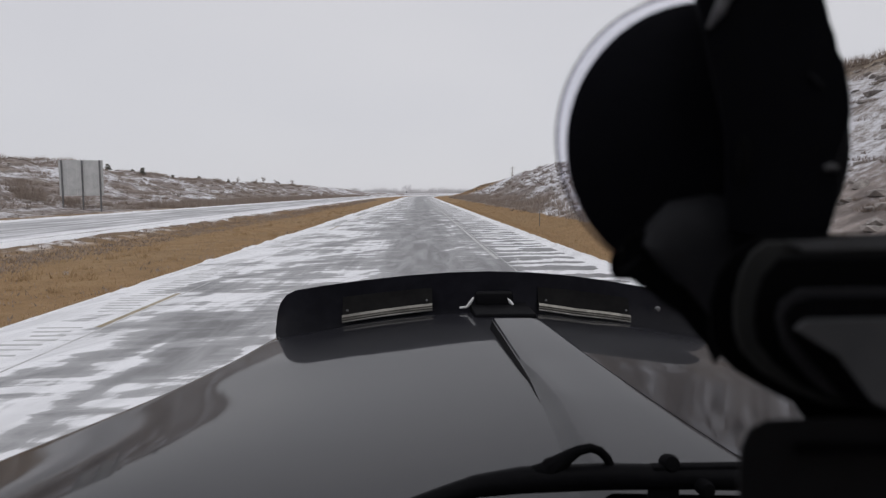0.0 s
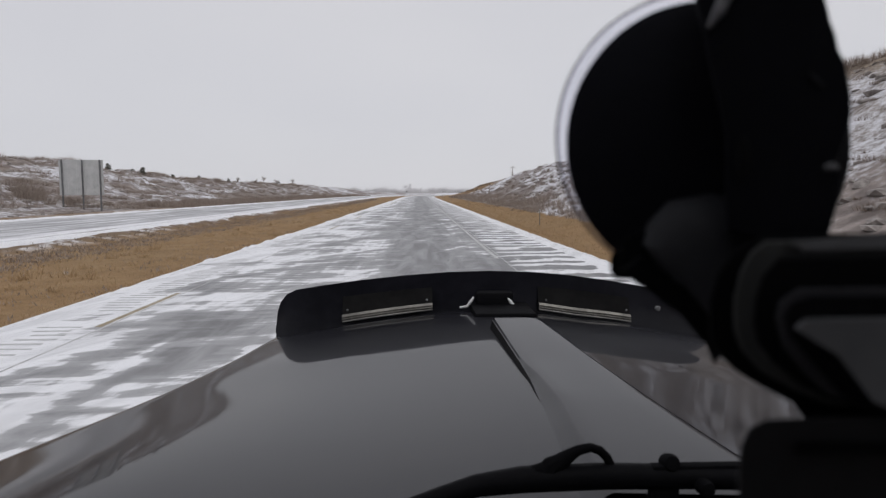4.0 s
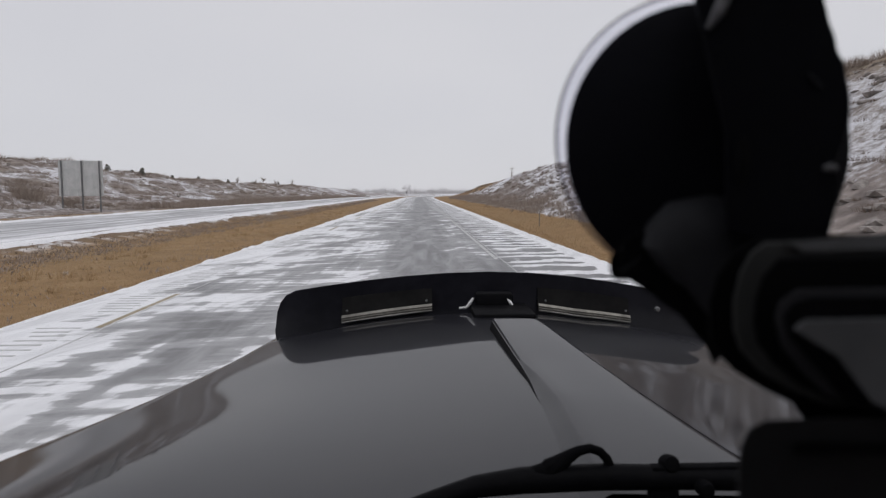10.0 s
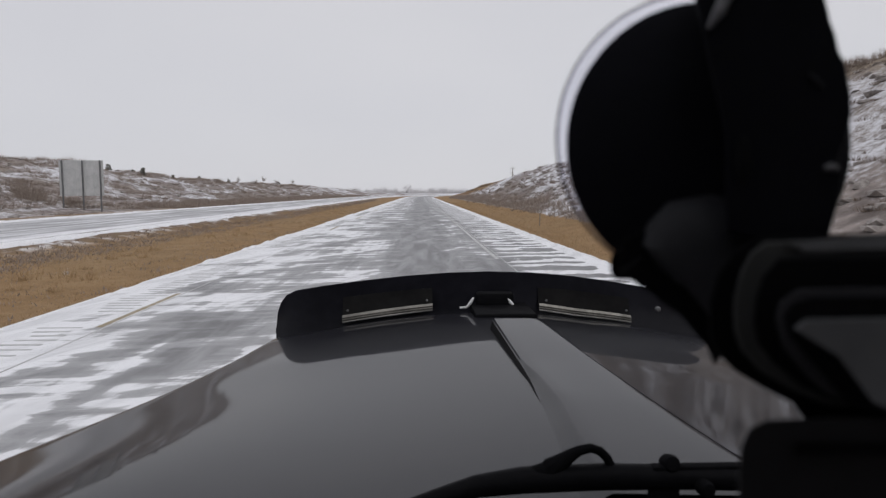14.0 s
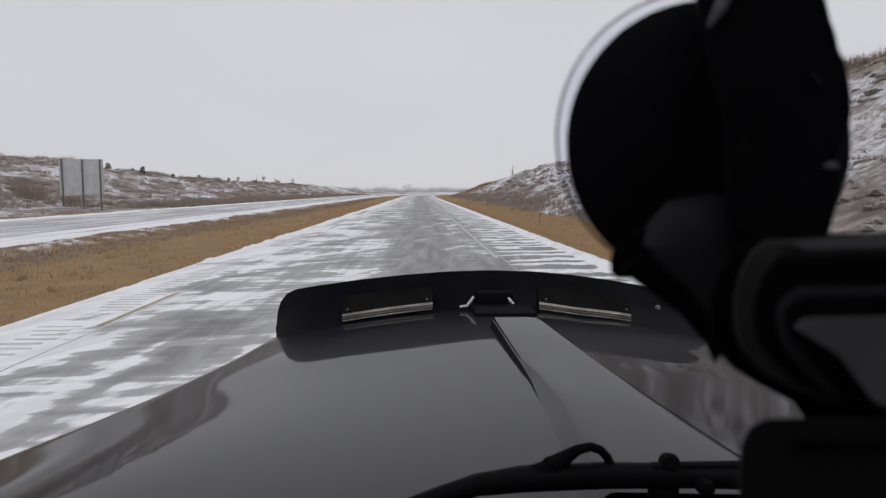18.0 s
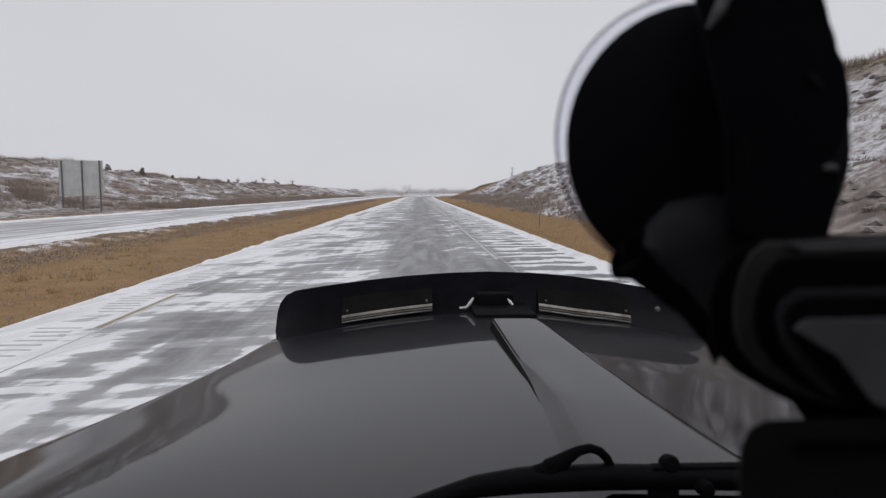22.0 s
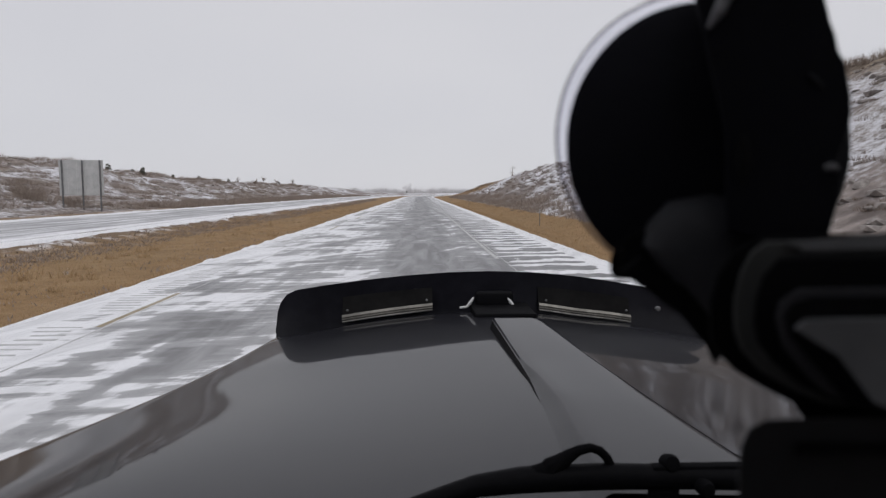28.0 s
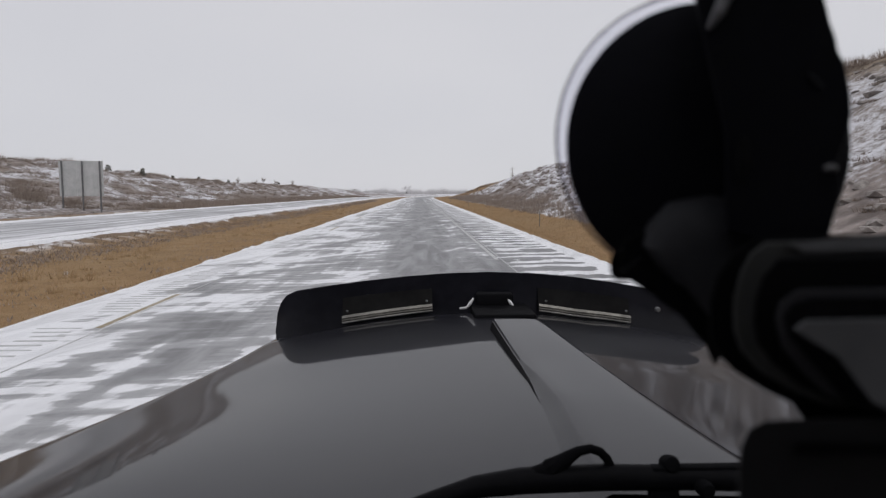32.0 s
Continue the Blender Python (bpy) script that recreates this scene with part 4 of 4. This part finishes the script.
def build_wire(a, b, sag):
    pts = []
    for k in range(13):
        f = k / 12
        p = Vector(a).lerp(Vector(b), f)
        pts.append((p.x, p.y, p.z - sag * 4 * f * (1 - f)))
    return tagged(part("power_line", tube(pts, 0.012, 5), M_BLACK), "thin black power line between timber poles", "cable", "power lines")


def build_delineator(m):
    post = thing("delineator_post", "thin steel delineator post in dry grass", "marker post", m, "delineators on the verge")
    part("post", box((0.05, 0.03, 1.35), (0, 0, 0.55), 0.006, segs=1), M_STEEL, post)
    part("reflector", lathe([(0, 0.02), (0.035, 0.018), (0.042, 0.008), (0.042, 0)], 16, pose(0, -0.015, 1.12, 90)), M_LAMP, post, "round white reflector")
    return post


def build_mile_marker(m):
    mark = thing("mile_marker", "green mile marker plate on a brown steel post", "road sign", m)
    part("post", box((0.06, 0.03, 2.2), (0, 0.02, 0.8), 0.005, segs=1), M_POLE, mark)
    plate = part("plate", slab(round_rect(0.26, 1.05, 0.03), 0.006, pose(0, -0.01, 1.5, 90), 0.001), M_GREEN, mark, "green reflective plate")
    for k in range(4):
        part("lettering_bar", box((0.13, 0.004, 0.12), (0, -0.017, 1.86 - 0.22 * k), 0.001, segs=1), M_WHITE_LINE, plate)
    return mark


def build_small_sign(m):
    sign = thing("small_road_sign", "small rectangular road sign seen from behind on one post", "road sign", m)
    part("post", box((0.09, 0.09, 3.4), (0, 0, 1.4), 0.01, segs=1), M_STEEL, sign)
    part("plate", slab(round_rect(0.9, 1.2, 0.06), 0.01, pose(0, 0.06, 2.5, 90), 0.002), M_STEEL, sign)
    return sign


def build_fence_post(m):
    post = thing("fence_post", "grey steel fence post in dry grass", "fence post", m, "pasture fence posts")
    part("stake", box((0.04, 0.04, 1.6), (0, 0, 0.55), 0.006, segs=1), M_STEEL, post)
    part("cap", box((0.05, 0.05, 0.10), (0, 0, 1.32), 0.008, segs=1), M_ALU_SHEET, post)
    return post


def build_brace_frame(m):
    fr = thing("fence_brace", "weathered timber corner brace of a pasture fence", "fence", m)
    for x in (-1.3, 0, 1.3):
        part("post", tube([(x, 0, -0.4), (x, 0, 1.6)], [0.10, 0.09], 8), M_POLE, fr)
    part("rail", tube([(-1.5, 0, 1.35), (1.5, 0, 1.35)], 0.06, 8), M_POLE, fr)
    part("rail", tube([(-1.3, 0, 0.2), (0, 0, 1.3)], 0.03, 6), M_POLE, fr)
    return fr


def build_sign_frame(m):
    fr = thing("hoarding_frame", "tall bare post and rail frame on a snowy slope", "hoarding", m)
    for k in range(6):
        part("post", box((0.14, 0.14, 6.8), (k * 1.5, 0, 2.9), 0.015, segs=1), M_POLE, fr)
    for z in (1.9, 4.1, 5.9):
        part("rail", box((7.9, 0.08, 0.22), (3.75, -0.11, z), 0.012, segs=1), M_POLE, fr)
    return fr


def build_barn(m, w, l, h, wall, open_side=False):
    barn = thing("farm_building", "low farm building with snow-dusted roof beyond the fields", "building", m, "farm buildings")
    for name, size, at_ in (("wall", (w, 0.2, h), (0, -l / 2, h / 2)), ("wall", (w, 0.2, h), (0, l / 2, h / 2)),
                            ("wall", (0.2, l - 0.2, h), (-w / 2, 0, h / 2)), ("wall", (0.2, l - 0.2, h), (w / 2, 0, h / 2))):
        part(name, box(size, at_, 0.01, segs=1), wall, barn)
    for sx in (-1, 1):
        part("roof", box((w * 0.54, l + 0.8, 0.14), (sx * w * 0.255, 0, h + w * 0.075), 0.02, pose(0, 0, 0, 0, sx * 17), 1), M_ROOF, barn, "snow-dusted metal roof")
    for sy in (-1, 1):
        part("gable", slab([(-w / 2, 0), (w / 2, 0), (0, w * 0.15)], 0.18, pose(0, sy * l / 2, h, 90)), wall, barn)
    for k in range(3):
        part("door", box((w * 0.16, 0.08, h * 0.7), (-w * 0.3 + k * w * 0.3, -l / 2 - 0.13, h * 0.35), 0.01, segs=1), M_GREY_PLASTIC, barn)
    return barn


def branchy(rnd, base, up, length, radius, depth, out):
    """Collects limbs as (points, radii) for a bare tree."""
    pts, rad, p, d = [base], [radius], base.copy(), up.copy()
    n_ = 4
    for k in range(n_):
        d = (d + Vector((rnd.uniform(-.22, .22), rnd.uniform(-.22, .22), rnd.uniform(-.05, .15)))).normalized()
        p = p + d * length / n_
        pts.append(p.copy())
        rad.append(radius * (1 - 0.75 * (k + 1) / n_))
        if depth and (k or depth < 3):
            for _ in range(rnd.choice((1, 2, 2))):
                side = Vector((rnd.gauss(0, 1), rnd.gauss(0, 1), rnd.uniform(-0.1, 0.7))).normalized()
                branchy(rnd, p, (d * 0.65 + side * 0.8).normalized(), length * rnd.uniform(0.45, 0.68), radius * 0.5, depth - 1, out)
    out.append((pts, rad, depth))


def build_bare_tree(seed, tall, twig_mat, bark_mat):
    rnd = random.Random(seed)
    limbs = []
    branchy(rnd, Vector((0, 0, -0.3)), Vector((0, 0, 1)), tall * 0.62, tall * 0.022, 3, limbs)
    tree = thing("bare_tree", "leafless grey cottonwood with fine twigs in snow haze", "tree", None, "roadside trees")
    trunk_v, trunk_f, twig_v, twig_f = [], [], [], []
    for pts, rad, depth in limbs:
        v, f = (trunk_v, trunk_f) if depth >= 2 else (twig_v, twig_f)
        sides = 5 if depth >= 2 else 3
        start = len(v)
        for p, r in zip(pts, rad):
            r = max(r, 0.016)
            for k in range(sides):
                a = 2 * math.pi * k / sides
                v.append((p.x + r * math.cos(a), p.y + r * math.sin(a), p.z))
        for i in range(len(pts) - 1):
            for k in range(sides):
                f.append((start + i * sides + k, start + i * sides + (k + 1) % sides, start + (i + 1) * sides + (k + 1) % sides, start + (i + 1) * sides + k))
        if depth == 0:                              # sprays of the finest twigs
            for _ in range(5):
                p = pts[rnd.randrange(1, len(pts))]
                q = p + Vector((rnd.gauss(0, .5), rnd.gauss(0, .5), rnd.uniform(0, .7))) * tall * 0.06
                i = len(v)
                v += [tuple(p), (p.x + 0.03, p.y + 0.02, p.z), tuple(q)]
                f.append((i, i + 1, i + 2))
    raw("trunk", trunk_v, trunk_f, bark_mat, tree)
    raw("crown", twig_v, twig_f, twig_mat, tree)
    return tree


def scatter_blades(name, label, category, places, tall, width, per, spread, material, seed, lean=0.5):
    """Clumps of upright blades or twigs: one mesh of kind stuff."""
    rnd = np.random.RandomState(seed)
    n_ = len(places) * per
    base = np.repeat(np.asarray(places, float), per, 0)
    size = np.repeat(rnd.uniform(0.55, 1.35, len(places)), per)
    a = rnd.uniform(0, 2 * math.pi, n_)
    r = np.sqrt(rnd.uniform(0, 1, n_)) * spread * size
    base[:, 0] += np.cos(a) * r
    base[:, 1] += np.sin(a) * r
    h = tall * size * rnd.uniform(0.5, 1.1, n_) * (1 - 0.5 * (r / (spread * size + 1e-6)) ** 2)
    b = a + rnd.normal(0, 0.8, n_)
    tip = base + np.column_stack([np.cos(b) * h * lean * rnd.uniform(0.2, 1, n_), np.sin(b) * h * lean * rnd.uniform(0.2, 1, n_), h])
    c = rnd.uniform(0, 2 * math.pi, n_)
    side = np.column_stack([np.cos(c), np.sin(c), np.zeros(n_)]) * (width * rnd.uniform(0.6, 1.4, n_))[:, None]
    base[:, 2] -= 0.03
    co = np.empty((n_ * 3, 3))
    co[0::3], co[1::3], co[2::3] = base - side, base + side, tip
    ob = raw(name, co.tolist(), np.arange(n_ * 3).reshape(-1, 3).tolist(), material)
    return tagged(ob, label, category, kind="stuff")


def ground_points(rnd, count, s0, s1, d0, d1, power=1.0):
    s = s0 + (s1 - s0) * rnd.uniform(0, 1, count) ** power
    d = rnd.uniform(d0, d1, count)
    xy = np.array([on_road(a, b) for a, b in zip(s, d)])
    z = terrain(xy[:, 0], xy[:, 1])[0]
    return np.column_stack([xy, z])


def scatter_stones(name, label, places, sizes, material, seed):
    rnd = np.random.RandomState(seed)
    bm = bmesh.new()
    bmesh.ops.create_icosphere(bm, subdivisions=1, radius=1)
    bv = np.array([v.co[:] for v in bm.verts])
    bm.verts.ensure_lookup_table()
    bf = np.array([[v.index for v in f.verts] for f in bm.faces])
    bm.free()
    vs, fs = [], []
    for k, (p, q) in enumerate(zip(places, sizes)):
        v = bv * rnd.uniform(0.6, 1.3, (len(bv), 1)) * np.array([q * rnd.uniform(.8, 1.6), q * rnd.uniform(.8, 1.6), q * rnd.uniform(.4, .8)]) + p
        vs.append(v)
        fs.append(bf + k * len(bv))
    return tagged(raw(name, np.concatenate(vs).tolist(), np.concatenate(fs).tolist(), material), label, "rocks", kind="stuff")


build_big_sign()
poles = []
for s_, d_, arms_ in ((337, 43, 1), (427, 41, 3), (500, 44, 1), (570, 42, 1), (666, 42, 1)):
    poles.append(build_power_pole(place(s_, d_), 11.5 if arms_ == 1 else 13, arms_))
for a_, b_ in zip(poles, poles[1:]):
    for x_ in (-1.1, 0, 1.1):
        build_wire(a_.matrix_world @ Vector((x_, 0.12, 10.85)), b_.matrix_world @ Vector((x_, 0.12, 10.85)), 1.1)
first = build_delineator(place(45, 8.6))
for s_ in (105, 165, 225, 285, 345, 405, 465, 525, 585, -40, -110):
    copy_thing(first, place(s_, 8.2))
build_mile_marker(place(482, 7.4))
build_small_sign(place(442, -34))
fence_ = build_fence_post(place(240, 16))
for k_ in range(24):
    copy_thing(fence_, place(252 + 12 * k_, 16))
for k_ in range(8):
    copy_thing(fence_, place(-195 + 8 * k_, 12.5))
build_brace_frame(place(413, -62))
build_sign_frame(place(-173, 27))
build_barn(place(720, -330, 0, 20), 14, 9, 4.0, M_RUST)
build_barn(place(735, -270, 0, 10), 12, 8, 5.0, M_CREAM)
build_barn(place(720, -300, 0, 12), 13, 7, 3.2, M_RUST)
build_barn(place(750, -240, 0, 0), 9, 7, 3.4, M_ROOF)

# bare trees near the start of the straight and a haze-paled row far beyond the bend
kinds = [build_bare_tree(71, 10.5, M_TWIG, M_TWIG), build_bare_tree(72, 9.0, M_TWIG, M_TWIG), build_bare_tree(73, 12.0, M_HAZE_TWIG, M_HAZE_TWIG), build_bare_tree(74, 10.0, M_HAZE_TWIG, M_HAZE_TWIG)]
rnd_ = random.Random(9)
kinds[0].matrix_world, kinds[1].matrix_world = place(-62, -84), place(-76, -97)
for k_ in range(16):
    copy_thing(kinds[k_ % 2], place(-135 + 9.0 * k_ + rnd_.uniform(-4, 4), -78 - rnd_.uniform(0, 45), 0, rnd_.uniform(0, 360)))
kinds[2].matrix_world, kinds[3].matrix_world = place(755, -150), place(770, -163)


def build_juniper(seed, tall):
    """A small dark juniper: a short trunk under clumps of needles."""
    rnd = random.Random(seed)
    bush = thing("juniper", "small dark juniper on the snowy hilltop", "shrub", None, "junipers on the hill")
    part("trunk", tube([(0, 0, -0.3), (0.05, 0, tall * 0.4), (0, 0.05, tall * 0.7)], [0.10, 0.07, 0.03], 7), M_POLE, bush)
    v, f = [], []
    for _ in range(46):
        a, h = rnd.uniform(0, 6.283), rnd.uniform(0.12, 1.0)
        r = tall * 0.42 * (1 - 0.75 * h) * rnd.uniform(0.3, 1.1) + 0.1
        c = Vector((r * math.cos(a), r * math.sin(a), tall * h))
        for _ in range(12):
            d = Vector((rnd.gauss(0, 1), rnd.gauss(0, 1), rnd.gauss(0.4, 0.8))).normalized() * rnd.uniform(0.18, 0.42)
            w = d.orthogonal().normalized() * 0.07
            i = len(v)
            v += [tuple(c - w), tuple(c + w), tuple(c + d)]
            f.append((i, i + 1, i + 2))
    raw("crown", v, f, M_JUNIPER, bush)
    return bush


crest_tree = build_bare_tree(75, 2.7, M_TWIG, M_TWIG)
tagged(crest_tree, "small leafless tree on the snowy hill crest", "tree", "crest trees")
crest_tree.matrix_world = place(255, -66)
for s_, d_ in ((271, -67), (276, -63), (310, -66), (247, -70)):
    copy_thing(crest_tree, place(s_, d_, 0, 71 * s_))
junipers = [build_juniper(81, 1.7), build_juniper(82, 1.3)]
spots_ = [(150, -64), (128, -80), (144, -69), (150, -78), (163, -72), (181, -69), (196, -80), (214, -73), (236, -70), (252, -84), (281, -74), (305, -71), (84, -88), (170, -95), (226, -92), (300, -90)]
for k_, (s_, d_) in enumerate(spots_):
    if k_ < 2:
        junipers[k_].matrix_world = place(s_, d_)
    else:
        copy_thing(junipers[k_ % 2], place(s_, d_, 0, 57 * k_))

# dry grass, scrub and stones
rs_ = np.random.RandomState(5)
scatter_blades("dry_grass", "golden dry grass beside the road", "grass", ground_points(rs_, 6500, 3, 130, -15.0, -6.6, 1.5), 0.12, 0.012, 5, 0.16, M_STRAW, 1)
scatter_blades("dry_grass", "golden dry grass beside the road", "grass", ground_points(rs_, 7000, 8, 150, 5.8, 10.5, 1.4), 0.15, 0.012, 5, 0.16, M_STRAW, 2)
scatter_blades("weeds", "brown weeds and straw in the snowy ditch", "weeds", ground_points(rs_, 2600, 5, 220, -16.3, -14.6, 1.4), 0.16, 0.016, 6, 0.2, M_TWIG, 3)
scatter_blades("weeds", "flattened brown weeds along the median's far side", "weeds", ground_points(rs_, 3800, 10, 200, -15.6, -12.8, 1.3), 0.13, 0.024, 9, 0.5, M_BRUSH, 31, 1.3)
scatter_blades("weeds", "tall pale grass tufts in the median", "grass", ground_points(rs_, 110, 8, 120, -14.0, -7.0, 1.2), 0.34, 0.012, 46, 0.28, M_STRAW, 32, 0.7)
scatter_blades("weeds", "brown weeds in the dry median grass", "weeds", ground_points(rs_, 160, 8, 140, -13.5, -6.6, 1.3), 0.10, 0.020, 30, 0.9, M_BRUSH, 33, 1.2)
scatter_blades("scrub", "leafless brown scrub on the snowy slope", "shrubs", ground_points(rs_, 420, 62, 140, 10, 34, 1.1), 0.42, 0.022, 26, 0.6, M_TWIG, 4)
scatter_blades("scrub", "thick leafless brown scrub at the foot of the slope", "shrubs", ground_points(rs_, 620, 30, 230, 10.8, 15.0, 1.0), 0.75, 0.022, 34, 0.8, M_BRUSH, 6)
scatter_blades("scrub", "leafless brown scrub on the snowy hill", "shrubs", ground_points(rs_, 1700, 15, 330, -110, -36, 1.0), 0.40, 0.03, 44, 0.9, M_BRUSH, 7, 1.0)
scatter_blades("scrub", "brown leafless thicket at the foot of the hill", "shrubs", ground_points(rs_, 1500, 92, 340, -41, -32.5, 1.0), 1.0, 0.025, 60, 0.9, M_BRUSH, 21, 0.9)
scatter_blades("bushes", "dark leafless bushes dotted over the snowy hill", "shrubs", ground_points(rs_, 420, 55, 330, -80, -38, 1.2), 0.95, 0.022, 150, 1.2, M_BRUSH, 25, 1.1)
scatter_blades("bushes", "brown rounded bushes at the foot of the snowy hill", "shrubs", ground_points(rs_, 46, 36, 84, -53, -42, 1.0), 1.15, 0.03, 260, 1.3, M_BRUSH, 34, 0.8)
scatter_blades("bushes", "dense brown leafless brush on the lee slope", "shrubs", ground_points(rs_, 480, 40, 72, 19, 36, 1.0), 0.80, 0.02, 100, 1.0, M_BRUSH, 35, 1.0)
scatter_blades("bushes", "small dark leafless bushes dotted over the lee slope", "shrubs", ground_points(rs_, 520, 60, 270, 16, 36, 1.0), 0.55, 0.014, 90, 0.6, M_TWIG, 26, 1.0)
scatter_blades("scrub", "dark leafless scrub along the hill crest", "shrubs", ground_points(rs_, 900, 40, 330, -88, -62, 1.0), 0.75, 0.03, 60, 1.0, M_BRUSH, 22, 1.0)
# the woods' paleness is haze, carried by the twig colour
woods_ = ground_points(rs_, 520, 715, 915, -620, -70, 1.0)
scatter_blades("woods", "tree line beyond the fields with haze put into its pale colour", "trees", woods_, 8.5, 0.14, 70, 4.2, M_HAZE_TWIG, 23, 0.35)
scatter_blades("scrub", "low leafless scrub on the near snowy slope", "shrubs", ground_points(rs_, 800, 12, 62, 11, 36, 1.0), 0.26, 0.010, 70, 0.35, M_TWIG, 27, 1.0)
stones_ = ground_points(rs_, 900, 8, 100, 10.5, 33, 1.2)
scatter_stones("stones", "grey stones on the snowy slope", stones_, rs_.uniform(0.08, 0.38, len(stones_)), M_STONE, 8)
stones_ = ground_points(rs_, 700, 20, 260, -85, -37, 1.0)
scatter_stones("stones", "grey stones on the snowy hill", stones_, rs_.uniform(0.12, 0.5, len(stones_)), M_STONE, 9)


# ---------------------------------------------------------------- the oncoming car on the other carriageway
def build_suv(m):
    car = thing("suv", "silver estate car with lit snow-dusted front on the far carriageway", "car", m)
    outline = [(-2.35, 0.45), (-2.38, 0.8), (-2.25, 1.05), (-2.2, 1.15), (-1.0, 1.2), (0.4, 1.18), (1.0, 1.12), (1.9, 1.02), (2.3, 0.85), (2.36, 0.55), (2.3, 0.38), (-2.2, 0.38)]
    turn = Matrix(((0, 0, 1, 0), (-1, 0, 0, 0), (0, 1, 0, 0), (0, 0, 0, 1)))
    part("body", slab(outline, 1.84, turn, 0.07), M_SILVER, car)
    part("cabin", slab([(-2.15, 1.15), (-1.95, 1.62), (-1.4, 1.73), (-0.2, 1.73), (0.25, 1.64), (1.0, 1.13)], 1.60, turn, 0.07), M_DARK_GLASS, car, "dark glass cabin")
    part("roof", box((1.42, 1.75, 0.06), (0, 0.95, 1.74), 0.025), M_SILVER, car)
    for sx in (-1, 1):
        for y in (-1.42, 1.42):
            wheel = part("wheel", lathe([(0.20, -0.11), (0.33, -0.11), (0.36, -0.08), (0.36, 0.08), (0.33, 0.11), (0.20, 0.11)], 28, pose(sx * 0.84, y, 0.36, 0, 90)), M_RUBBER, car)
            part("rim", lathe([(0, 0.05), (0.06, 0.06), (0.2, 0.10), (0.2, -0.1)], 20, pose(sx * 0.84, y, 0.36, 0, 90 * sx)), M_STEEL, wheel)
        part("headlight", box((0.42, 0.10, 0.17), (sx * 0.66, -2.24, 0.82), 0.03), M_LAMP, car, "clear headlight")
        part("mirror", box((0.20, 0.10, 0.14), (sx * 1.0, -0.62, 1.22), 0.03), M_SILVER, car)
        part("roof_rail", tube([(sx * 0.62, 0.2, 1.80), (sx * 0.62, 1.7, 1.80)], 0.02, 6), M_STEEL, car)
    part("grille", box((0.85, 0.08, 0.20), (0, -2.30, 0.80), 0.02), M_BLACK, car)
    part("bumper", box((1.7, 0.12, 0.18), (0, -2.33, 0.52), 0.04), M_BLACK, car)
    part("number_plate", box((0.31, 0.02, 0.15), (0, -2.40, 0.56), 0.004, segs=1), M_WHITE_LINE, car)
    return car


build_suv(pose(-21.5, -100, 0.0))
